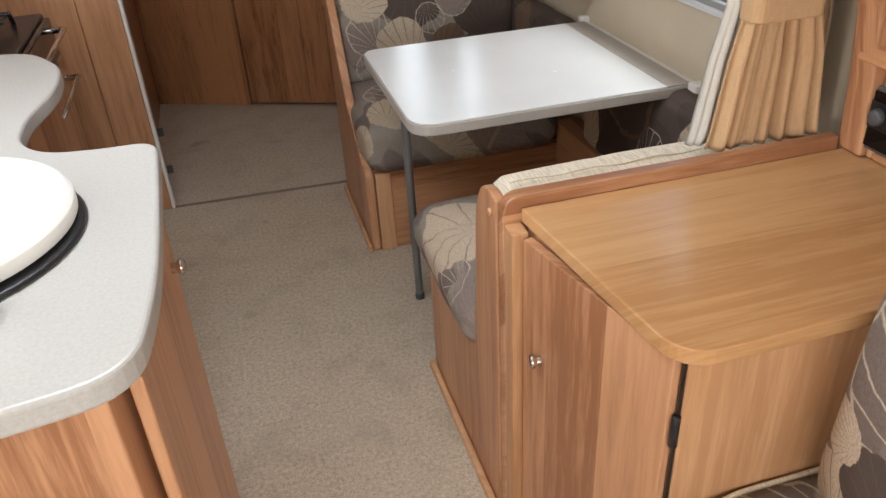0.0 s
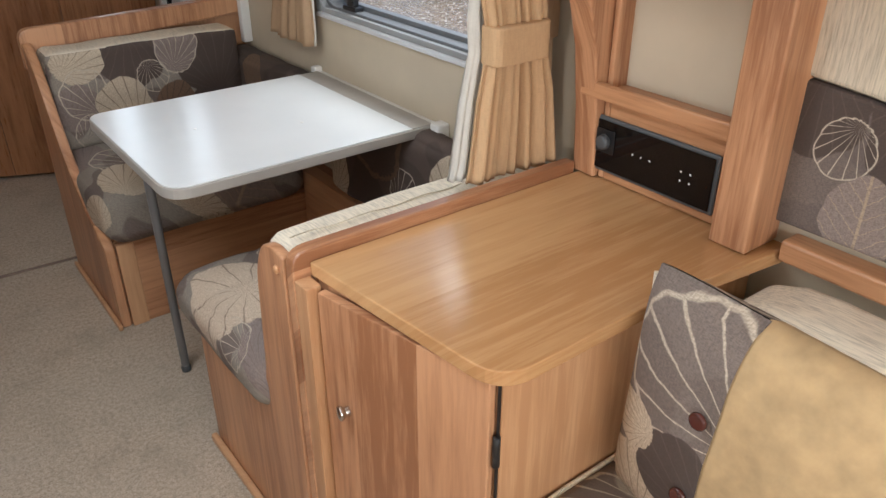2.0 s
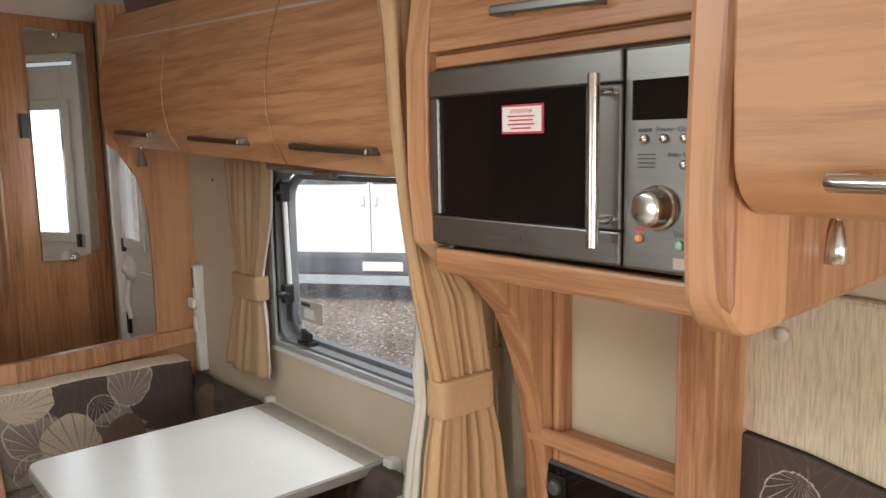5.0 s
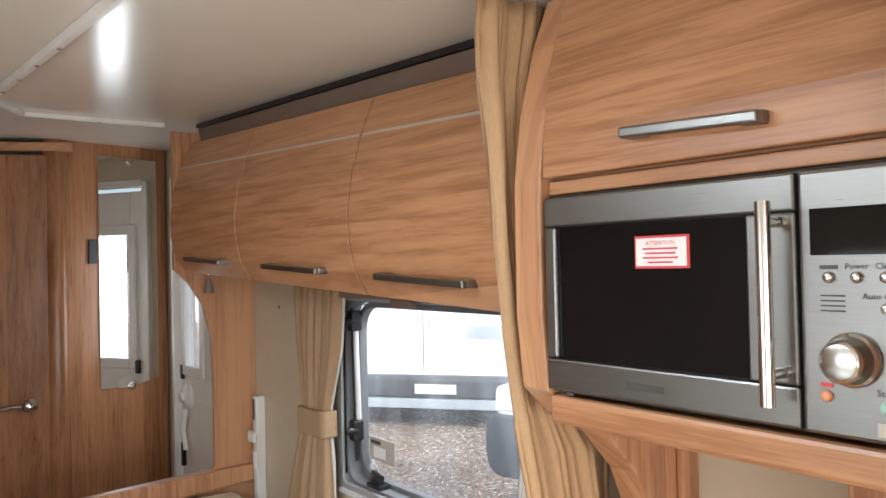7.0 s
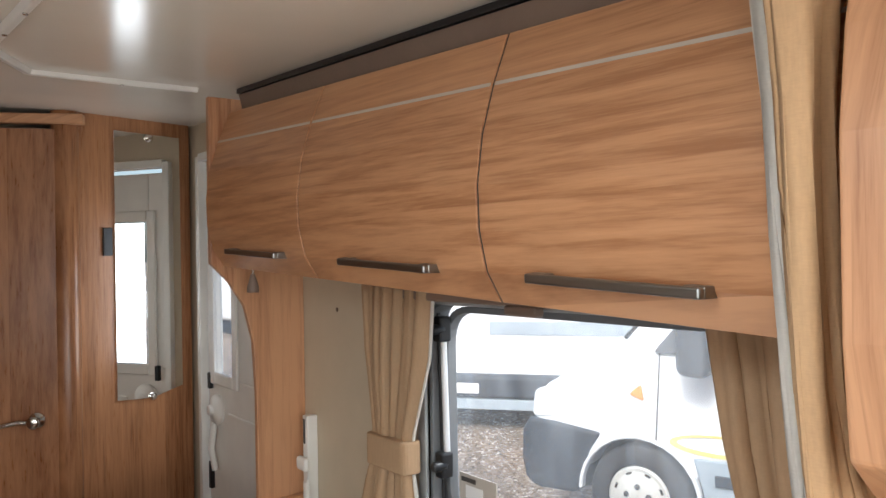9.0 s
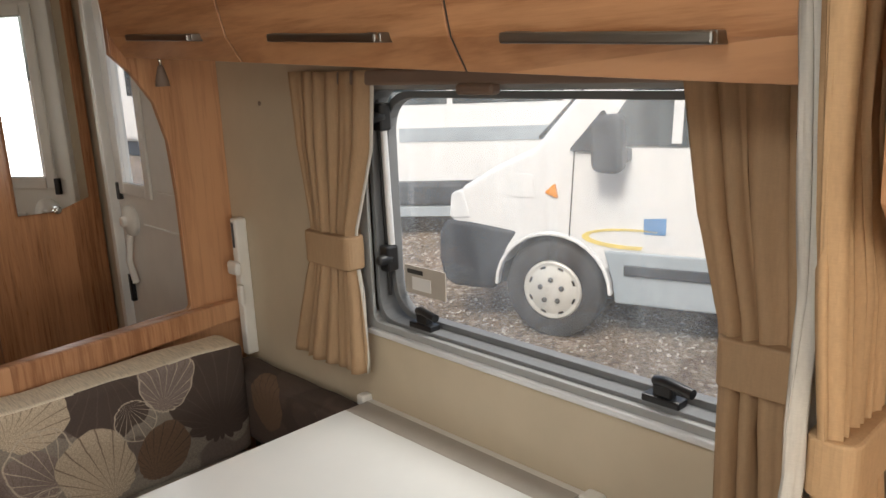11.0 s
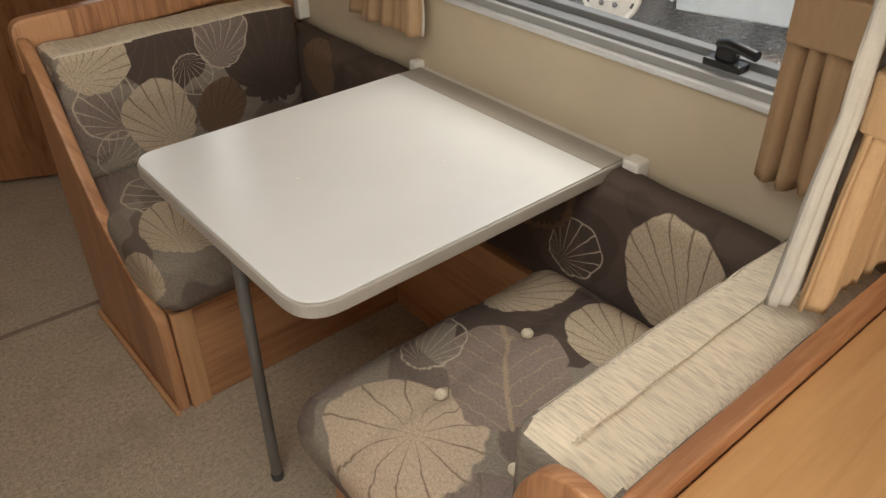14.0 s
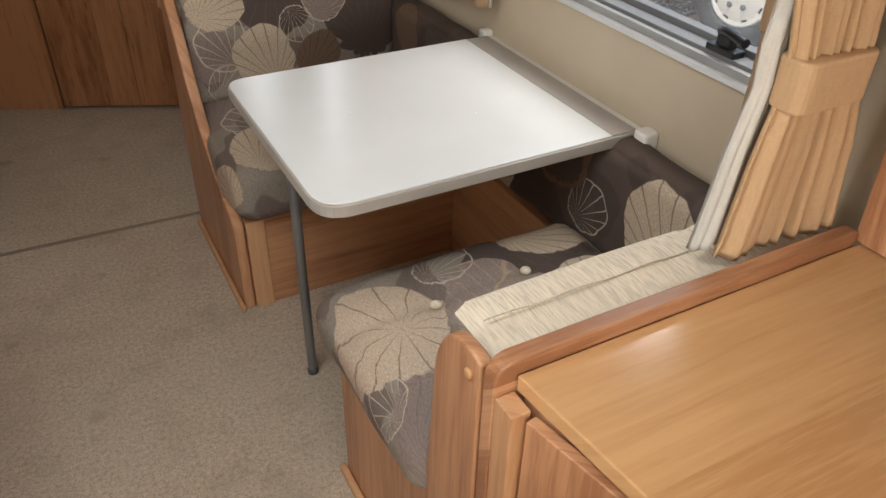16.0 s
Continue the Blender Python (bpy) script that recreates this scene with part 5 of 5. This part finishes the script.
# ---- kitchen ----
def kitchen():
    o = base("kitchen_unit", "wood kitchen unit with a wavy pale speckled counter", "kitchen unit")
    outline = [(-0.598, 1.02), (0.29, 1.02), (0.425, 1.045), (0.442, 1.20), (0.439, 1.40), (0.43, 1.635), (0.345, 1.636), (0.26, 1.65), (0.21, 1.715), (0.205, 1.83), (0.235, 1.97), (0.23, 2.12), (0.14, 2.28), (-0.598, 2.28)]
    pts = rounded(outline, [0, 0.05, 0.06, 0.08, 0.1, 0.05, 0.03, 0.05, 0.05, 0.06, 0.06, 0.06, 0.08, 0], 6)
    prism("counter", pts, "Z", 0.868, 0.90, COUNTER, o, 0.006, 0, 3)
    prism("body", [(-0.598, 1.06), (0.385, 1.07), (0.40, 1.20), (0.39, 1.58), (0.18, 1.67), (0.17, 2.26), (-0.598, 2.26)], "Z", 0.0, 0.867, WOOD_Z, o, 0.003)
    box("door", (0.401, 0.417), (1.10, 1.56), (0.08, 0.85), WOOD_Z, o, 0.003)
    lathe("knob", [(0.009, 0), (0.008, 0.008), (0.014, 0.015), (0.009, 0.022)], (0.417, 1.50, 0.74), (0, 90, 0), CHROME, o)
    s = base("sink_lid", "round white plastic lid resting on the dark sink rim", "sink lid")
    cx, cy = 0.15, 1.378
    lathe("rim", [(0.196, 0.0), (0.201, 0.004), (0.197, 0.008), (0.19, 0.008)], (cx, cy, 0.9), (0, 0, 0), BLACK, s, 64)
    lathe("bowl", [(0.195, 0.0), (0.198, 0.004), (0.16, 0.009)], (cx, cy, 0.9), (0, 0, 0), ALU, s, 64)
    lathe("lid", [(0.188, 0.010), (0.196, 0.014), (0.196, 0.032), (0.188, 0.040), (0.165, 0.042), (0.150, 0.036), (0.08, 0.035), (0.01, 0.035)], (cx - 0.005, cy + 0.008, 0.9), (0, 0, 0), WHITE, s, 72)
    box("lid_tab", (cx + 0.06, cx + 0.13), (cy - 0.205, cy - 0.16), (0.915, 0.937), WHITE, s, 0.008)
    c = base("cooker", "dark cooker with steel handles beside the counter", "cooker")
    box("body", (-0.598, 0.06), (2.30, 2.92), (0.0, 0.84), BLACK, c, 0.006)
    box("oven_front", (0.061, 0.075), (2.32, 2.90), (0.12, 0.70), WOOD_Z, c, 0.004)
    box("grill_front", (0.061, 0.078), (2.32, 2.90), (0.72, 0.83), GLOSSBLACK, c, 0.004)
    for z in (0.66, 0.80):
        tube("handle", [(0.076, 2.36, z), (0.115, 2.36, z), (0.115, 2.86, z), (0.076, 2.86, z)], 0.009, CHROME, c)
    p = base("pan_stand", "black wire pan stand on the cooker", "pan stand")
    for k in range(5):
        tube("wire", [(-0.28 + 0.07 * k, 2.36, 0.84), (-0.28 + 0.07 * k, 2.38, 0.875), (-0.28 + 0.07 * k, 2.80, 0.875), (-0.28 + 0.07 * k, 2.82, 0.84)], 0.006, BLACK, p)
    for k in range(5):
        tube("wire", [(-0.29, 2.41 + 0.09 * k, 0.879), (0.01, 2.41 + 0.09 * k, 0.879)], 0.006, BLACK, p)
    w = base("wardrobe", "tall wood wardrobe side with a pale edge strip", "wardrobe")
    box("side", (-0.598, 0.10), (3.232, 3.90), (0, 1.98), WOOD_Z, w, 0.003)
    box("side_strip", (0.102, 0.232), (3.228, 3.26), (0, 1.98), WOOD_Z, w, 0.003)
    box("edge_strip", (0.233, 0.245), (3.226, 3.268), (0.0, 1.98), WHITE, w, 0.003)
    box("rear_side", (0.102, 0.16), (3.262, 4.42), (0, 1.98), WOOD_DEEP, w, 0.002)
    for z in (0.06, 0.22):
        box("door_clip", (0.16, 0.25), (3.42, 3.44), (z, z + 0.03), GREY, w, 0.004)


kitchen()


# ---- outside ----
GROUND = -0.43


def ground():
    bm = bmesh.new()
    bmesh.ops.create_grid(bm, x_segments=1, y_segments=1, size=400)
    for v in bm.verts:
        v.co.z = GROUND
    tagged(finish("ground", bm, GRAVEL), "wet brown gravel of the vehicle yard", "ground", "", "structure")
    s = base("gravel_stones", "loose pale and brown gravel stones", "gravel", "stuff")
    rng = random.Random(4)
    bm = bmesh.new()
    for _ in range(2600):
        x, y = rng.uniform(2.2, 6.5), rng.uniform(2.0, 8.0)
        r = rng.uniform(0.006, 0.018)
        m = Matrix.Translation((x, y, GROUND + r * 0.3)) @ Euler((rng.random() * 6, rng.random() * 6, rng.random() * 6)).to_matrix().to_4x4() @ Matrix.Diagonal((r, r * 0.8, r * 0.55, 1))
        k = bmesh.ops.create_icosphere(bm, subdivisions=1, radius=1, matrix=m)
        if rng.random() < 0.35:
            for f in {f for v in k["verts"] for f in v.link_faces}:
                f.material_index = 1
    finish("stones", bm, [GRAVEL, GREYSTRIP], s)


ground()


def wheel(parent, m, x, y, z, r):
    """A tyre and hubcap, axle along local y, outer face to -y."""
    w = new("wheel")
    w.parent = parent
    loc = Matrix.Translation((x, y, z)) @ Euler((radians(90), 0, 0)).to_matrix().to_4x4()

    def turned(name, prof, mat, n=48):
        ob = lathe(name, prof, (0, 0, 0), (0, 0, 0), mat, w, n)
        ob.data.transform(m @ loc)
        return ob

    turned("tyre", [(r * 0.60, -0.10), (r * 0.93, -0.10), (r, -0.07), (r, 0.07), (r * 0.96, 0.09), (r * 0.8, 0.105), (r * 0.62, 0.10), (r * 0.60, 0.07)], TYRE)
    turned("rim", [(r * 0.6, 0.06), (r * 0.61, 0.09), (r * 0.57, 0.105), (r * 0.5, 0.095), (r * 0.42, 0.11), (r * 0.2, 0.125), (r * 0.05, 0.125)], HUBCAP)
    for k in range(5):
        a = 2 * math.pi * (k + 0.25) / 5
        ob = lathe("nut", [(r * 0.055, 0), (r * 0.055, 0.012), (r * 0.035, 0.016)], (r * 0.23 * math.cos(a), r * 0.23 * math.sin(a), 0.118), (0, 0, 0), GREY, w, 12)
        ob.data.transform(m @ loc)
    for k in range(8):
        a = 2 * math.pi * (k + 0.5) / 8
        ob = box("slot", (-0.02, 0.02), (-0.012, 0.012), (0, 0.004), BLACK, w, 0.004)
        ob.data.transform(m @ loc @ Matrix.Rotation(a, 4, "Z") @ pose(0, r * 0.47, 0.0985))


def white_van():
    """A camper on a panel van; local x runs to the rear, y away from the viewer."""
    v = base("van", "white camper van with a dark bumper and grey skirt", "van")
    fwd = Vector((-0.30, 0.954)).normalized()
    hub = (4.64, 4.385)
    m = Matrix.Translation((*hub, GROUND)) @ Matrix.Rotation(math.atan2(-fwd.y, -fwd.x), 4, "Z")
    W = 1.9

    def part(name, pts, y0, y1, mat, bevel=0.02, seg=3):
        ob = prism(name, pts, "Y", y0, y1, mat, v, bevel, 0, seg)
        ob.data.transform(m)
        return ob

    arch = [(0.40 * math.cos(a), 0.35 + 0.39 * math.sin(a)) for a in [math.pi * k / 10 for k in range(11)]]
    body = [(-0.78, 0.66), (-0.75, 0.92), (-0.66, 1.04), (-0.42, 1.18), (-0.12, 1.32), (0.50, 2.02), (0.66, 2.14), (4.2, 2.2), (4.2, 0.62), (0.41, 0.62)] + arch[1:-1] + [(-0.41, 0.62)]
    part("body", body, 0.02, W, VANWHITE, 0.05, 4)
    skirt = [(0.36, 0.655), (4.2, 0.655), (4.2, 0.30), (0.44, 0.30), (0.42, 0.45)]
    part("skirt", skirt, 0.01, W - 0.02, VANGREY, 0.015)
    part("skirt_strip", [(0.50, 0.50), (4.2, 0.50), (4.2, 0.57), (0.50, 0.57)], -0.01, 0.008, BUMPER, 0.008)
    bump = [(-0.84, 0.36), (-0.87, 0.50), (-0.86, 0.70), (-0.80, 0.80), (-0.60, 0.79), (-0.24, 0.745), (-0.34, 0.60), (-0.40, 0.40), (-0.44, 0.30), (-0.76, 0.30)]
    part("bumper", bump, 0.0, W + 0.02, BUMPER, 0.04, 4)
    inner = [(-0.5, 0.3), (0.5, 0.3), (0.5, 0.84), (-0.5, 0.84)]
    part("wheel_well", inner, 0.24, 0.26, BLACK, 0)
    part("lower_body", [(-0.8, 0.3), (4.1, 0.3), (4.1, 0.63), (-0.8, 0.63)], 0.27, W - 0.25, BUMPER, 0)
    arc = [(0.42 * math.cos(a), 0.35 + 0.405 * math.sin(a)) for a in [math.pi * k / 14 for k in range(15)]] + [(0.395 * math.cos(a), 0.35 + 0.38 * math.sin(a)) for a in [math.pi * (14 - k) / 14 for k in range(15)]]
    part("arch_lip", arc, -0.005, 0.06, VANWHITE, 0.01)
    side_glass = rounded([(0.30, 1.34), (0.66, 1.86), (1.30, 1.90), (1.30, 1.34)], 0.06)
    part("side_window", side_glass, 0.008, 0.016, DARKGLASS, 0.004)
    part("quarter_trim", rounded([(0.12, 1.30), (0.36, 1.58), (0.44, 1.30)], 0.04), -0.004, 0.014, BUMPER, 0.01)
    part("pillar", [(0.78, 1.36), (0.80, 1.88), (0.86, 1.88), (0.84, 1.36)], 0.004, 0.007, VANWHITE, 0)
    mirror = rounded([(0.34, 1.20), (0.34, 1.54), (0.53, 1.56), (0.54, 1.19)], 0.07)
    part("mirror", mirror, -0.24, -0.08, BUMPER, 0.04, 4)
    part("mirror_arm", [(0.40, 1.25), (0.40, 1.33), (0.54, 1.33), (0.54, 1.25)], -0.09, 0.01, BUMPER, 0.01)
    screen = [(-0.10, 1.35), (0.47, 2.0), (0.44, 2.01), (-0.13, 1.36)]
    part("windscreen", screen, 0.18, W - 0.18, DARKGLASS, 0.004)
    part("wiper", [(-0.18, 1.34), (0.12, 1.66), (0.11, 1.68), (-0.20, 1.36)], 0.30, 0.32, BLACK, 0.004)
    lamp = rounded([(-0.775, 0.80), (-0.755, 0.99), (-0.66, 1.02), (-0.60, 0.81)], 0.04)
    part("headlamp", lamp, 0.012, 0.25, LAMPGLASS, 0.015)
    part("indicator", rounded([(-0.05, 1.02), (0.03, 1.09), (0.05, 0.98)], 0.02), 0.006, 0.03, AMBER, 0.006)
    for x, z0, z1 in ((0.12, 0.72, 1.36), (1.42, 0.32, 2.1)):
        part("door_seam", [(x, z0), (x + 0.008, z0), (x + 0.008 + (0.04 if x < 1 else 0), z1), (x + (0.04 if x < 1 else 0), z1)], 0.015, 0.021, GREY, 0)
    part("door_handle", rounded([(1.22, 1.05), (1.22, 1.20), (1.36, 1.20), (1.36, 1.05)], 0.03), 0.005, 0.022, BUMPER, 0.006)
    part("fuel_flap", rounded([(-0.30, 0.98), (-0.30, 1.14), (-0.12, 1.14), (-0.12, 0.98)], 0.03), 0.014, 0.021, VANWHITE, 0.002)
    swirl = [(0.55 + 0.34 * math.cos(a), 0.74 + 0.07 * math.sin(a)) for a in [math.pi * (0.35 + 1.2 * k / 12) for k in range(13)]]
    swirl += [(0.57 + 0.31 * math.cos(a), 0.745 + 0.05 * math.sin(a)) for a in [math.pi * (0.35 + 1.2 * (12 - k) / 12) for k in range(13)]]
    part("decal", swirl, 0.0145, 0.019, YELLOW, 0)
    part("decal", [(0.62, 0.78), (0.62, 0.88), (0.76, 0.89), (0.76, 0.78)], 0.0145, 0.019, BLUE, 0)
    part("decal", [(0.72, 0.70), (0.72, 0.77), (0.82, 0.77), (0.82, 0.70)], 0.0145, 0.019, LAMPGLASS, 0)
    wheel(v, m, 0.0, 0.12, 0.34, 0.345)
    wheel(v, m, 3.0, 0.12, 0.34, 0.345)


white_van()


def silver_van():
    v = base("motorhome", "white motorhome with dark windows and a dark lower band", "motorhome")
    fwd = Vector((0.80, 0.60))
    m = Matrix.Translation((7.35, 6.15, GROUND)) @ Matrix.Rotation(math.atan2(fwd.y, fwd.x), 4, "Z")

    def part(name, x, y, z, mat, bevel=0.01):
        ob = box(name, x, y, z, mat, v, bevel, 3)
        ob.data.transform(m)
        return ob

    part("body", (0, 2.3), (0, 4.6), (0.35, 2.6), VANWHITE, 0.08)
    part("bumper", (-0.14, 0.3), (-0.02, 4.62), (0.36, 0.62), BUMPER, 0.05)
    part("side_skirt", (0.3, 2.2), (-0.02, 0.2), (0.34, 0.60), BUMPER, 0.02)
    part("skirt_line", (0.3, 2.2), (-0.03, 0.0), (0.24, 0.33), VANGREY, 0.01)
    part("rear_skirt", (-0.12, 0.2), (0.02, 4.58), (0.24, 0.355), VANGREY, 0.01)
    for a, b in ((0.12, 1.3), (1.36, 2.4), (2.46, 3.4), (3.46, 4.4)):
        part("rear_window", (-0.012, 0.01), (a, b), (1.45, 2.1), DARKGLASS, 0.02)
    part("door_seam", (-0.006, 0.01), (2.425, 2.435), (0.64, 2.5), GREY, 0)
    for y in (2.34, 2.5):
        part("door_handle", (-0.03, 0.01), (y, y + 0.05), (1.2, 1.32), LAMPGLASS, 0.01)
    part("number_plate", (-0.16, -0.139), (2.0, 2.5), (0.42, 0.53), PAPER, 0.004)
    for a, b in ((0.3, 1.1), (1.2, 2.0)):
        part("side_window", (a, b), (-0.012, 0.01), (1.45, 2.05), DARKGLASS, 0.02)
    part("side_stripe", (0.1, 2.2), (-0.008, 0.01), (1.08, 1.22), VANGREY, 0.0)
    part("rear_stripe", (-0.008, 0.01), (0.2, 1.9), (1.05, 1.2), VANGREY, 0.0)
    for x in (0.6, 1.7):
        wheel(v, m, x, 0.14, 0.33, 0.33)


silver_van()


def yard_backdrop():
    b = base("backdrop", "row of pale parked motorhomes across the yard", "backdrop", "structure")
    rng = random.Random(2)
    for k in range(6):
        x = 8 + 3.2 * k
        y = 17 - 1.9 * k
        h = rng.uniform(2.4, 2.9)
        o = box("vehicle_side", (x, x + 2.4), (y, y + 5), (GROUND + 0.35, GROUND + h), VANWHITE, b, 0.15, 3)
        box("vehicle_window", (x - 0.01, x + 0.02), (y + 0.8, y + 2.0), (GROUND + 1.4, GROUND + 2.0), DARKGLASS, b, 0.03)
        box("vehicle_base", (x + 0.15, x + 2.2), (y + 0.3, y + 4.6), (GROUND, GROUND + 0.4), BUMPER, b, 0.05)


yard_backdrop()
